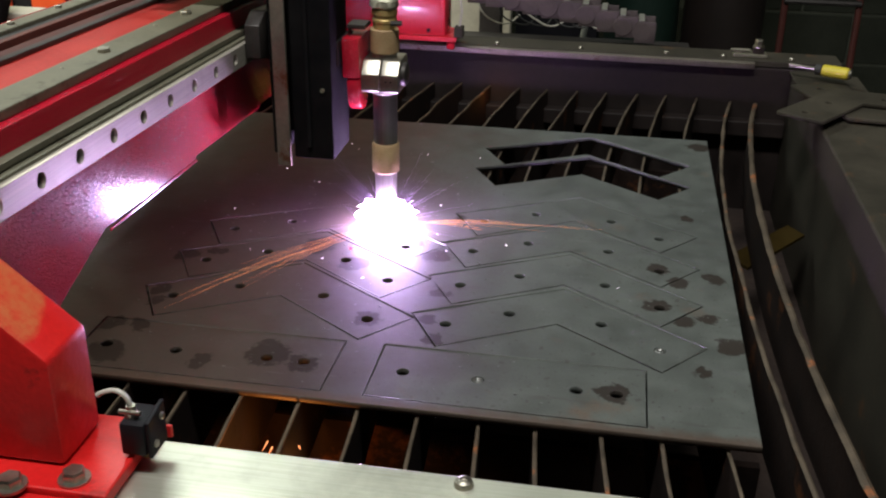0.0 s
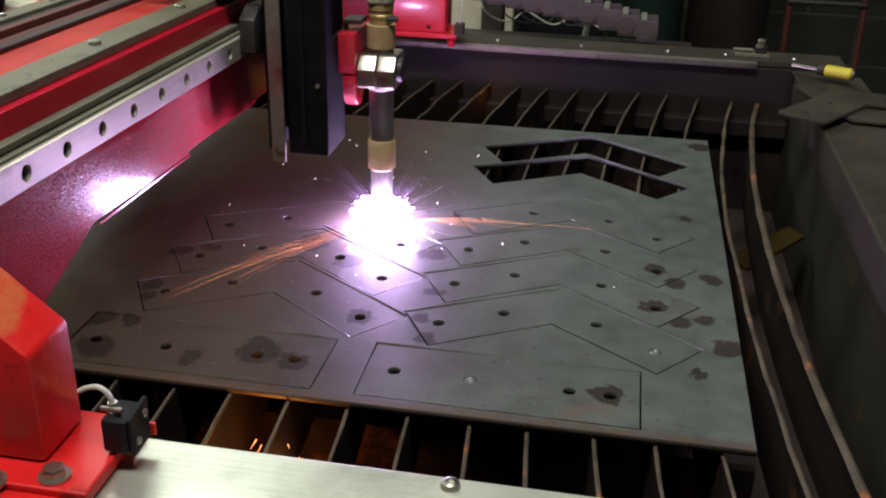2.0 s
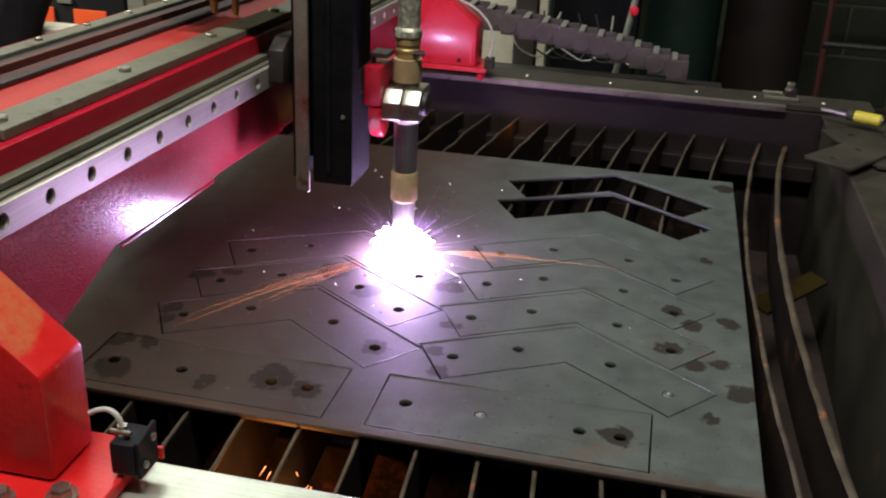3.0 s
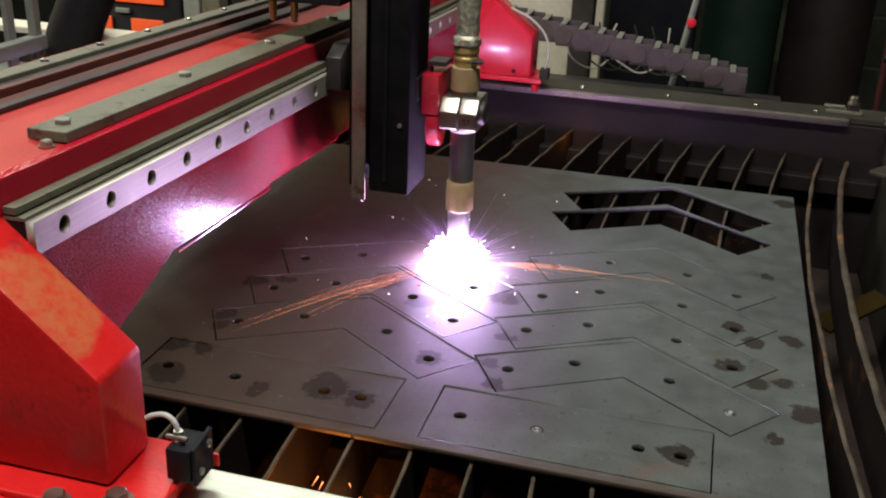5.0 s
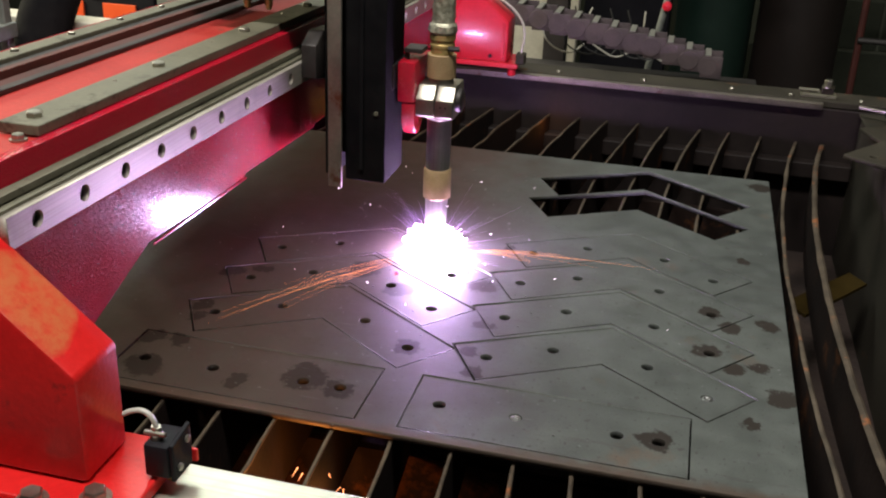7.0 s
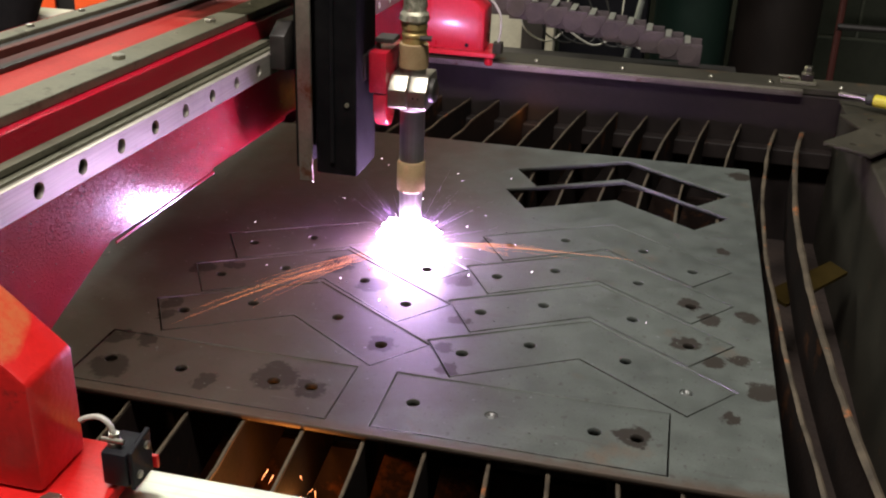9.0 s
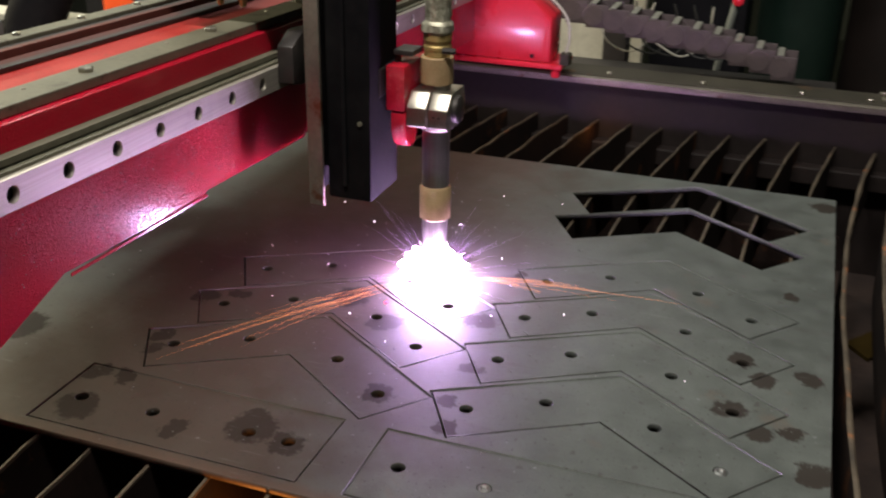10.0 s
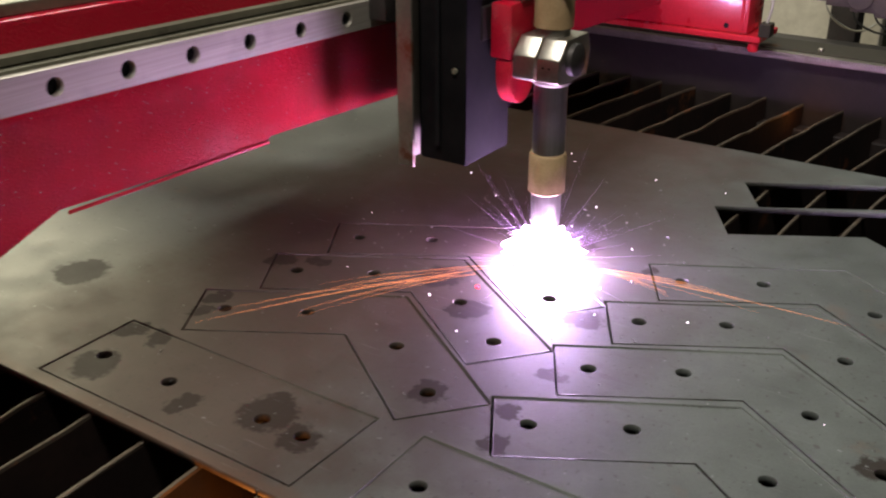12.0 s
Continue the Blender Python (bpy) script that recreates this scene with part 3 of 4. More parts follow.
def dropped(bm, fall=FALL):
    for v in bm.verts:
        v.co.z -= fall * (v.co.y + 0.28)
    return bm


skirt = [(-0.385, 0.110), (-0.30, 0.110), (-0.187, 0.143), (-0.062, 0.189), (0.185, 0.184), (0.192, 0.190), (0.44, 0.187), (0.446, 0.192), (1.20, 0.186), (1.20, 0.348), (-0.385, 0.348)]
b = dropped(prism(skirt, "x", GX - 0.006, GX + 0.006, 0.0012))
for v in b.verts:
    v.co.x += LEAN * (0.300 - v.co.z)
part("beam_face", b, RED, gantry)
b = dropped(box(GX + 0.0090, GX + 0.0108, -0.055, 0.188, 0.1835, 0.187, 0.0006))
part("skirt_lip", b, RED, gantry)
part("beam_top", dropped(box(-0.548, GX - 0.0065, -0.375, 1.20, 0.3345, 0.3465, 0.001)), TOPRED, gantry, "dusty red beam top")
part("beam_bottom", dropped(box(-0.548, GX - 0.0065, -0.30, 1.20, 0.20, 0.21, 0.001)), RED, gantry)
part("beam_back", dropped(box(-0.560, -0.549, -0.375, 1.20, 0.198, 0.346, 0.001)), RED, gantry)
# spatter stuck to the lower face
rnd = random.Random(33)
b = bmesh.new()
for i in range(420):
    y, z = rnd.gauss(0.06, 0.17), rnd.uniform(0.125, 0.285)
    if not -0.27 < y < 0.9 or z < 0.19 - FALL * (y + 0.28) or y < -0.06 and z < 0.19 + 0.37 * (y + 0.06):
        continue
    bmesh.ops.create_icosphere(b, subdivisions=2, radius=rnd.uniform(0.00025, 0.0006), matrix=Matrix.Translation((GX + 0.006 + LEAN * (0.300 - z), y, z)))
part("beam_spatter", b, SLUG, gantry, "tiny bright spatter beads", True, "stuff")
# front linear rail with counterbored holes
def rail_z(y):
    return 0.2996 - 0.0305 * (y + 0.2777)


def along(y0, y1, lo, hi):
    """The outline of a strip that runs with the guide rail."""
    return [(y0, rail_z(y0) + lo), (y1, rail_z(y1) + lo), (y1, rail_z(y1) + hi), (y0, rail_z(y0) + hi)]


HOLES_Y = [-0.2777 + 0.071 * i for i in range(21)]
b = sheet("rail", along(-0.318, 1.19, -0.0146, 0.0146), [ring_of(y, rail_z(y), 0.0076, 18) for y in HOLES_Y], -0.004, 0.004)
bmesh.ops.transform(b, verts=b.verts, matrix=Matrix(((0, 0, 1, -0.2690), (1, 0, 0, 0), (0, 1, 0, 0), (0, 0, 0, 1))))
part("linear_rail", b, RAIL, gantry, "ground steel guide rail with bolt holes")
# black discs set into the rail holes to put their shade in as colour
plug = lathe((0, 0, 0), [(0.0075, 0), (0.0075, 0.002), (0.0060, 0.0024)], 16, "x")
hole_shade_mesh = mesh_of("hole_shade", plug, BLACK, False)
for y in HOLES_Y:
    pl = new("hole_shade", hole_shade_mesh)
    pl.parent = gantry
    pl.location = Vector((-0.2752, y, rail_z(y))) - gantry.location
# the base is black so that the hole bottoms look shaded
part("rail_base", prism(along(-0.318, 1.19, -0.0126, 0.0126), "x", -0.2925, -0.2735), BLACK, gantry, "dark grooved side of the guide rail")
for k, (z0, z1) in enumerate(((0.0141, 0.0172), (0.0192, 0.0252))):
    part("rail_flange", prism(along(-0.318, 1.19, z0, z1), "x", -0.2925, -0.2735 - 0.007 * k), BAR, gantry)
# long clamping bar on the beam top
part("top_bar", dropped(box(-0.347, -0.305, -0.207, 1.18, 0.3480, 0.3585, 0.0012)), BAR, gantry, "dull steel clamping bar")
for i in range(7):
    y = -0.181 + 0.231 * i
    if y > 1.1:
        break
    z = 0.3580 - FALL * (y + 0.28)
    hexbolt((-0.326, y, z), 0.0078, 0.0055, "z", CHROME, gantry, washer=False)
    if i < 6:
        part("set_screw", lathe((-0.333, y + 0.15, z - 0.15 * FALL), [(0.0028, 0), (0.002, 0.0014)], 10), WORN, gantry)
hexbolt((-0.318, -0.219, 0.3455), 0.006, 0.006, "z", CHROME, gantry)
# rear guide strips along the beam top
for x0, x1, z1, m in ((-0.437, -0.425, 0.3500, DARKBAR), (-0.457, -0.439, 0.348, OXIDE), (-0.470, -0.460, 0.356, OXIDE), (-0.490, -0.473, 0.352, DARKBAR)):
    part("guide_strip", dropped(box(x0, x1, -0.36, 1.18, 0.3470, z1 + 0.003, 0.0012)), m, gantry)
part("rear_bar", dropped(box(-0.520, -0.494, -0.37, 1.18, 0.3470, 0.359, 0.0015)), BAR, gantry, "grey rear bar with screws")
for i in range(12):
    part("set_screw", lathe((-0.507, -0.30 + 0.115 * i, 0.359 - FALL * (0.115 * i - 0.02)), [(0.0055, 0), (0.0045, 0.003), (0.002, 0.002)], 12), CHROME, gantry)


def end_cap(y0, y1):
    """The sloped end housing in which the beam runs on the side rail."""
    prof = [(-0.177, 0.117), (-0.177, 0.216), (-0.345, 0.361), (-0.52, 0.361), (-0.60, 0.30), (-0.60, 0.117)]
    return prism(prof, "y", y0, y1, 0.0045)


nt = CAPRED.node_tree
paint = nt.nodes["Principled BSDF"].inputs["Base Color"]
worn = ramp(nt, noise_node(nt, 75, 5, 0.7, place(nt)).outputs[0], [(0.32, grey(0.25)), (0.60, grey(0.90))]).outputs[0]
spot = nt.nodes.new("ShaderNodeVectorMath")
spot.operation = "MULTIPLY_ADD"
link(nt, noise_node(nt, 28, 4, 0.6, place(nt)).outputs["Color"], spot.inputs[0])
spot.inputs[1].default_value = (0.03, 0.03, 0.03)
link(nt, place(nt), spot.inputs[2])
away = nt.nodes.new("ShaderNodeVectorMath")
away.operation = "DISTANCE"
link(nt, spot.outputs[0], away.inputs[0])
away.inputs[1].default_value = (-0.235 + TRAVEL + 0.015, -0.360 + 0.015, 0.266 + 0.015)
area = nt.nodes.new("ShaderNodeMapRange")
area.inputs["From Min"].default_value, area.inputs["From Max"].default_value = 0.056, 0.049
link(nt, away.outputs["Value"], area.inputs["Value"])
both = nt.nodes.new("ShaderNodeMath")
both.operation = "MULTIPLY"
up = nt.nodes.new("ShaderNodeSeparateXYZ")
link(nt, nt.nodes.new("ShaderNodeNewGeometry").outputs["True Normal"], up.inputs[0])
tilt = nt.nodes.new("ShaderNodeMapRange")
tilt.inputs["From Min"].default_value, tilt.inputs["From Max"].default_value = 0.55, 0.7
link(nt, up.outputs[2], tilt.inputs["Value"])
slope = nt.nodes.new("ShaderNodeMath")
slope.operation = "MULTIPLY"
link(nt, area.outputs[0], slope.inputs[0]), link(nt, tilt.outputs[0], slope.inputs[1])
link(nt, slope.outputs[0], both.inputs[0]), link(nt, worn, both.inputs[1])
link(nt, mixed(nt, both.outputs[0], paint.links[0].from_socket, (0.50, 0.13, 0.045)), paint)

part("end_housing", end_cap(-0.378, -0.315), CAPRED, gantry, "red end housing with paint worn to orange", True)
foot = part("foot_plate", box(-0.62, -0.128, -0.4065, -0.300, 0.103, 0.1155, 0.002), CAPRED, gantry)
for bx, by in ((-0.162, -0.389), (-0.208, -0.406)):
    hexbolt((bx, by - 0.002, 0.1155), 0.0098, 0.010, "z", CHROME, foot, "bright flanged hex nut", "nut")
part("foot_lug", box(-0.62, -0.148, -0.430, -0.4070, 0.1005, 0.1105, 0.002), CAPRED, gantry)
farprof = [(-0.130, 0.110), (-0.130, 0.200), (-0.184, 0.243), (-0.300, 0.345), (-0.52, 0.345), (-0.60, 0.29), (-0.60, 0.110)]
part("end_housing", prism(farprof, "y", 1.205, 1.285, 0.005), FARRED, gantry, "glossy red far end housing", True)
part("housing_rib", prism([(-0.144, 0.118), (-0.138, 0.118), (-0.138, 0.196), (-0.144, 0.200)], "y", 1.2025, 1.206), FARRED, gantry)
part("hole", lathe((-0.168, 1.2035, 0.122), [(0.0045, 0), (0.0045, 0.0018)], 12, "y"), BLACK, gantry)
part("foot_plate", box(-0.62, -0.105, 1.20, 1.30, 0.0985, 0.1095, 0.002), FARRED, gantry)
part("roller", lathe((-0.119, 1.212, 0.0815), [(0.008, 0), (0.0095, 0.003), (0.0095, 0.013), (0.006, 0.0165)], 16), FARRED, gantry, "small red guide roller", True)
part("roller_block", box(-0.110, -0.090, 1.20, 1.225, 0.1095, 0.133, 0.002), FRAME, gantry)
part("sensor_cable", tube([(-0.10, 1.212, 0.133), (-0.095, 1.215, 0.16), (-0.10, 1.22, 0.20), (-0.14, 1.235, 0.235), (-0.19, 1.25, 0.25)], 0.0028), CABLE, gantry, "", True)

# limit switch on the near foot
sw = thing("limit_switch", (-0.135, -0.335, 0.1155), "small black limit switch with a brass plunger on the red foot", "switch")
part("bracket", box(-0.150, -0.116, -0.320, -0.316, 0.1155, 0.130, 0.001), CAPRED, sw)
part("body", box(-0.152, -0.125, -0.362, -0.322, 0.120, 0.158, 0.003), BLACK, sw, "", True)
part("cover", prism([(-0.360, 0.117), (-0.360, 0.160), (-0.322, 0.166), (-0.322, 0.117)], "x", -0.1245, -0.1195, 0.0015), BLACK, sw)
for dy, dz in ((-0.350, 0.130), (-0.332, 0.152)):
    part("screw", lathe((-0.1195, dy, dz), [(0.0042, 0), (0.0042, 0.002), (0.003, 0.003)], 12, "x"), CHROME, sw)
part("plunger", lathe((-0.137, -0.338, 0.1005), [(0.002, 0), (0.0052, 0.003), (0.0052, 0.010), (0.0065, 0.012), (0.0065, 0.0195)], 14), BRASSTIP, sw, "brass plunger", True)
part("gland", lathe((-0.143, -0.348, 0.158), [(0.007, 0), (0.007, 0.005), (0.005, 0.007), (0.005, 0.014)], 12), CHROME, sw, "", True)
part("gland_bolt", rod((-0.154, -0.352, 0.166), (-0.131, -0.352, 0.166), 0.0026), CHROME, sw)
part("cable", tube([(-0.143, -0.348, 0.170), (-0.146, -0.348, 0.182), (-0.157, -0.347, 0.188), (-0.172, -0.346, 0.183), (-0.179, -0.346, 0.178)], 0.0028), CABLE, sw, "pale grey cable", True)

# ---- torch carriage ----
car = thing("torch_carriage", (-0.17, 0.29, 0.18), "tall black lift carriage with a bare steel edge strip", "carriage")
part("bearing_block", prism([(0.232, 0.276), (0.232, 0.322), (0.262, 0.337), (0.330, 0.332), (0.330, 0.256)], "x", -0.264, -0.242, 0.002), DARKBAR, car, "dark steel bearing block", True)
part("bearing_block", prism([(0.40, 0.270), (0.40, 0.334), (0.46, 0.334), (0.46, 0.270)], "x", -0.264, -0.242, 0.002), DARKBAR, car, "", True)
# mostly unseen; its low end is added to keep arc light off the skirt
part("back_plate", box(-0.241, -0.225, 0.262, 0.47, 0.128, 0.72, 0.002), SOOT, car)
part("housing", box(-0.202, -0.142, 0.236, 0.325, 0.132, 0.74, 0.004), SOOT, car, "tall black lift housing", True)
part("side_rib", box(-0.224, -0.203, 0.27, 0.44, 0.16, 0.72, 0.002), SOOT, car)
part("edge_strip", box(-0.223, -0.203, 0.2245, 0.2295, 0.123, 0.76, 0.0012), WORN, car, "bare worn steel edge strip")
part("edge_return", box(-0.2235, -0.2195, 0.230, 0.262, 0.125, 0.74, 0.001), WORN, car)
part("housing_rib", box(-0.180, -0.174, 0.2325, 0.2365, 0.15, 0.72, 0.001), SOOT, car)
part("set_screw", lathe((-0.156, 0.2335, 0.235), [(0.003, 0), (0.003, 0.0028)], 10, "y"), BAR, car)
part("magnet_mount", box(-0.144, -0.1125, 0.2795, 0.33, 0.262, 0.300, 0.003), BLACK, car)
b = prism([(0.272, 0.244), (0.272, 0.302), (0.357, 0.302), (0.357, 0.244)], "x", -0.1370, -0.1115, 0.003)
part("holder_arm", b, RED, car, "glossy red anodised holder block", True)
# curved cheek that carries the clamp
cheek = [(0.300 - 0.026 * math.cos(a), 0.226 - 0.034 * math.sin(a)) for a in (math.pi * k / 10 for k in range(11))]
part("holder_cheek", prism([(0.326, 0.2435), (0.274, 0.2435)] + cheek, "x", -0.1315, -0.1115, 0.003), RED, car, "dark red curved cheek of the torch holder", True)
part("small_block", box(-0.1590, -0.1400, 0.262, 0.30, 0.262, 0.298, 0.002), DARKBAR, car)
hexbolt((-0.149, 0.270, 0.298), 0.0035, 0.004, "z", CHROME, car)
part("top_lug", box(-0.132, -0.106, 0.286, 0.32, 0.312, 0.3185, 0.001), DARKBAR, car)
part("top_lug_post", box(-0.132, -0.127, 0.290, 0.30, 0.3015, 0.3125, 0.001), DARKBAR, car)

part("motor_box", box(-0.46, -0.242, 0.27, 0.47, 0.405, 0.64, 0.004), SOOT, car, "black motor housing above the beam", True)
part("motor_plate", box(-0.40, -0.242, 0.232, 0.47, 0.392, 0.4045, 0.002), BLACK, car)
for mx in (-0.348, -0.316):
    b = lathe((mx, 0.248, 0.362), [(0.002, 0), (0.0045, 0.002), (0.0045, 0.007)], 12)
    lathe((mx, 0.248, 0.3692), [(0.0055, 0), (0.0055, 0.023)], 12, "z", b)
    part("adjuster", b, BRASSTIP, car, "brass-tipped adjusting screw", True)

torch = thing("plasma_torch", (TORCH.x - TRAVEL, TORCH.y - SLIDE, 0.03), "upright plasma cutting torch with steel barrel and tan sleeves", "torch")
tx, ty = TORCH.x - TRAVEL, TORCH.y - SLIDE
part("nozzle", lathe((tx, ty, 0.046), [(0.006, 0), (0.012, 0.010), (0.0155, 0.022), (0.0168, 0.067)], 28), BARREL, torch, "scorched nozzle shield", True)
part("lower_sleeve", lathe((tx, ty, 0.1135), [(0.0175, 0), (0.0205, 0.002), (0.0205, 0.044), (0.0190, 0.0465)], 28), TAN, torch, "tan retaining sleeve", True)
part("barrel", lathe((tx, ty, 0.1605), [(0.0178, 0), (0.0178, 0.150)], 28), BARREL, torch, "satin steel barrel", True)
part("upper_sleeve", lathe((tx, ty, 0.2965), [(0.0195, 0), (0.0205, 0.001), (0.0205, 0.033), (0.0192, 0.034)], 28), TAN, torch, "tan upper sleeve", True)
part("collar", lathe((tx, ty, 0.331), [(0.0165, 0), (0.0165, 0.008), (0.0175, 0.009), (0.0175, 0.013), (0.0165, 0.014), (0.0165, 0.019)], 28), BRASS, torch, "brass collar", True)
part("hose_band", lathe((tx, ty, 0.3505), [(0.0178, 0), (0.0178, 0.008)], 28), BRASS, torch, "brass hose band", True)
part("band_screw", rod((tx + 0.012, ty - 0.016, 0.341), (tx + 0.028, ty - 0.013, 0.341), 0.0038, 8), DARKBAR, torch)
hose = [(0.0170, 0.0), (0.0205, 0.004), (0.0200, 0.012)] + [(0.0158, 0.016 + 0.004 * i) for i in range(50)]
b = lathe((0, 0, 0), hose, 36)
for v in b.verts:
    f = 1 + 0.10 * noise.noise(v.co * 190) + 0.05 * noise.noise(v.co * 70)
    v.co = Vector((v.co.x * f + 0.012 * (v.co.z / 0.2) ** 2, v.co.y * f, v.co.z)) + Vector((tx, ty, 0.3585))
part("hose", b, BRAID, torch, "braided wire hose sleeve", True)
# split clamp ring: two bevelled jaws with a gap
for s in (-1, 1):
    jaw = [(ty - 0.037, 0.2475), (ty - 0.037, 0.271), (ty - 0.021, 0.289), (ty + 0.028, 0.289), (ty + 0.034, 0.270), (ty + 0.028, 0.244), (ty - 0.030, 0.244)]
    x0, x1 = sorted((tx + s * 0.0012, tx + s * 0.0268))
    part("clamp_jaw", prism(jaw, "x", x0, x1, 0.0014), CHROME, torch, "satin chrome clamp jaw with sloped face", True)
part("clamp_end", lathe((tx + 0.0270, ty - 0.006, 0.267), [(0.017, 0), (0.017, 0.006), (0.012, 0.0085)], 20, "x"), DARKBAR, torch, "", True)
for dx in (0.009, 0.016):
    part("clamp_pin", lathe((tx + dx, ty - 0.0376, 0.262), [(0.0012, 0.0), (0.0012, 0.0008)], 8, "y"), BLACK, torch)
part("clamp_shade", lathe((tx, ty, 0.236), [(0.0185, 0), (0.0225, 0.004), (0.0225, 0.011)], 24), WORN, torch, "", True)

for ob in (gantry, sw, car, torch):
    ob.location.x += TRAVEL
sw.location.x += 0.012
sw.scale = (0.82, 0.82, 0.82)
for ob in (car, torch):
    ob.location.y += SLIDE
torch.location.z -= 0.020

# the arc, its glowing shape swollen to take in its glare, and its sparks
rnd = random.Random(21)
b = bmesh.new()
bmesh.ops.create_icosphere(b, subdivisions=4, radius=1.0)
for v in b.verts:
    n = v.co.normalized()
    k = 1 + 0.30 * noise.noise(n * 2.1 + Vector((5, 2, 1))) + 0.50 * max(0, noise.noise(n * 5.5 + Vector((3, 1, 7))))
    v.co = Vector((TORCH.x + n.x * 0.040 * k, TORCH.y + n.y * 0.033 * k, max(0.001, 0.019 + n.z * 0.021 * k)))
solo("plasma_arc", b, ARC, "blinding white plasma arc at the torch tip, swollen to take in its glare", "arc", "", "", True)


def streak(b, p, q, r0, sag):
    p, q = Vector(p), Vector(q)
    prev, N = None, 8
    side = (q - p).cross(Vector((0, 0, 1))).normalized()
    for i in range(N + 1):
        f = i / N
        c = p.lerp(q, f) + Vector((0, 0, sag * 4 * f * (1 - f)))
        r = r0 * (1 - 0.8 * f)
        ring = [b.verts.new(c + side * r), b.verts.new(c + Vector((0, 0, r))), b.verts.new(c - side * r), b.verts.new(c - Vector((0, 0, r)))]
        if prev:
            for k in range(4):
                b.faces.new((prev[k], prev[(k + 1) % 4], ring[(k + 1) % 4], ring[k]))
        prev = ring


b = bmesh.new()
ax, ay = TORCH.x, TORCH.y
for i in range(14):
    a = radians(rnd.gauss(235, 4.0))
    d0, d1 = rnd.uniform(0.03, 0.16), rnd.uniform(0.18, 0.40)
    streak(b, (ax + d0 * math.cos(a), ay + d0 * math.sin(a), 0.012), (ax + d1 * math.cos(a), ay + d1 * math.sin(a), rnd.uniform(0.004, 0.02)), rnd.uniform(0.00005, 0.00010), 0.004)
for i in range(9):
    a = radians(rnd.gauss(4, 2.2))
    d0, d1 = rnd.uniform(0.03, 0.08), rnd.uniform(0.11, 0.34)
    streak(b, (ax + d0 * math.cos(a), ay + d0 * math.sin(a), 0.012), (ax + d1 * math.cos(a), ay + d1 * math.sin(a), rnd.uniform(0.004, 0.02)), rnd.uniform(0.00007, 0.00016), 0.003)
solo("spark_trails", b, SPARK, "thin orange spark trails flying low over the plate", "sparks", "", "stuff")


def burst(count, d_in, d_out, r_lo, r_hi, low, high):
    bm = bmesh.new()
    for _ in range(count):
        a, el = rnd.uniform(0, 6.28), rnd.uniform(low, high)
        v = Vector((math.cos(a) * math.cos(el), math.sin(a) * math.cos(el), math.sin(el)))
        reach = d_in + (d_out - d_in) * rnd.random() ** 2.2
        start = TORCH + Vector((0, 0, 0.010))
        streak(bm, start + v * d_in * 0.7, start + v * reach, rnd.uniform(r_lo, r_hi), 0.0)
    return bm


# glowing white spikes that imitate the arc's glare, then stray hot sparks
b = burst(26, 0.038, 0.054, 0.0002, 0.0007, 0.0, 0.8)
for i in range(20):
    a, d = rnd.uniform(0, 6.28), 0.06 + abs(rnd.gauss(0, 0.14))
    p = Vector((ax + d * math.cos(a), ay + d * math.sin(a), rnd.uniform(0.002, 0.015)))
    if p.y < YN or p.x > 0.35:
        continue
    bmesh.ops.create_icosphere(b, subdivisions=1, radius=rnd.uniform(0.0004, 0.0009), matrix=Matrix.Translation(p))
solo("hot_sparks_and_glare", b, HOT, "white-hot sparks and glare spikes round the arc", "sparks", "", "stuff")
# thin glowing violet lines that fan out from the arc
solo("violet_streaks", burst(130, 0.045, 0.17, 0.00004, 0.00009, 0.0, 1.0), VIOLET, "faint violet streaks fanning out from the arc", "sparks", "", "stuff")
b = bmesh.new()
for i in range(26):
    p = Vector((TORCH.x + rnd.uniform(-0.02, 0.03), rnd.uniform(-0.20, -0.08), rnd.uniform(-0.10, -0.03)))
    streak(b, p, p + Vector((rnd.uniform(-0.004, 0.004), rnd.uniform(-0.016, 0.0), rnd.uniform(-0.008, 0.004))), rnd.uniform(0.0003, 0.0008), 0.0)
solo("pit_sparks", b, SPARK, "orange sparks falling between the slats", "sparks", "", "stuff")
b = bmesh.new()
bmesh.ops.create_icosphere(b, subdivisions=2, radius=0.002, matrix=Matrix.Translation((-0.145, 0.318, 0.0012)))
solo("pointer_dot", b, REDDOT, "tiny red pointer dot on the plate", "light dot")

# ---- things on the end frame ----


def loose(m, label):
    bm = sheet("loose_chevron", inset(moved(CHEV, -0.175, -0.149), KERF), [ring_of(x - 0.175, y - 0.149, HOLE) for x, y in CHOLES], 0, THICK)
    ob = solo("loose_chevron", bm, FRAME, label, "steel part", "finished chevron parts")
    ob.matrix_world = m
    return ob


def put_corner(corner, at, z, turn):
    c = Vector((CHEV[corner][0] - 0.175, CHEV[corner][1] - 0.149, 0))
    r = Matrix.Rotation(radians(turn), 4, "Z")
    return Matrix.Translation(Vector((*at, z)) - r @ c) @ r


loose(put_corner(2, (0.577, 1.12), 0.063, 145), "finished brown steel chevron lying on the end frame")
loose(put_corner(5, (0.596, 0.845), 0.0715, 24), "finished steel chevron lying across another one")
ham = thing("chipping_tool", (0.66, 1.20, 0.0715), "steel hand tool with a yellow and black handle", "hand tool")
part("handle", lathe((0.655, 1.185, 0.087), [(0.010, 0), (0.0125, 0.003), (0.0125, 0.052), (0.010, 0.055)], 16, "x"), YELLOW, ham, "yellow plastic handle", True)
part("grip_ring", lathe((0.640, 1.185, 0.087), [(0.009, 0), (0.0115, 0.003), (0.0115, 0.014)], 16, "x"), RUBBER, ham, "", True)
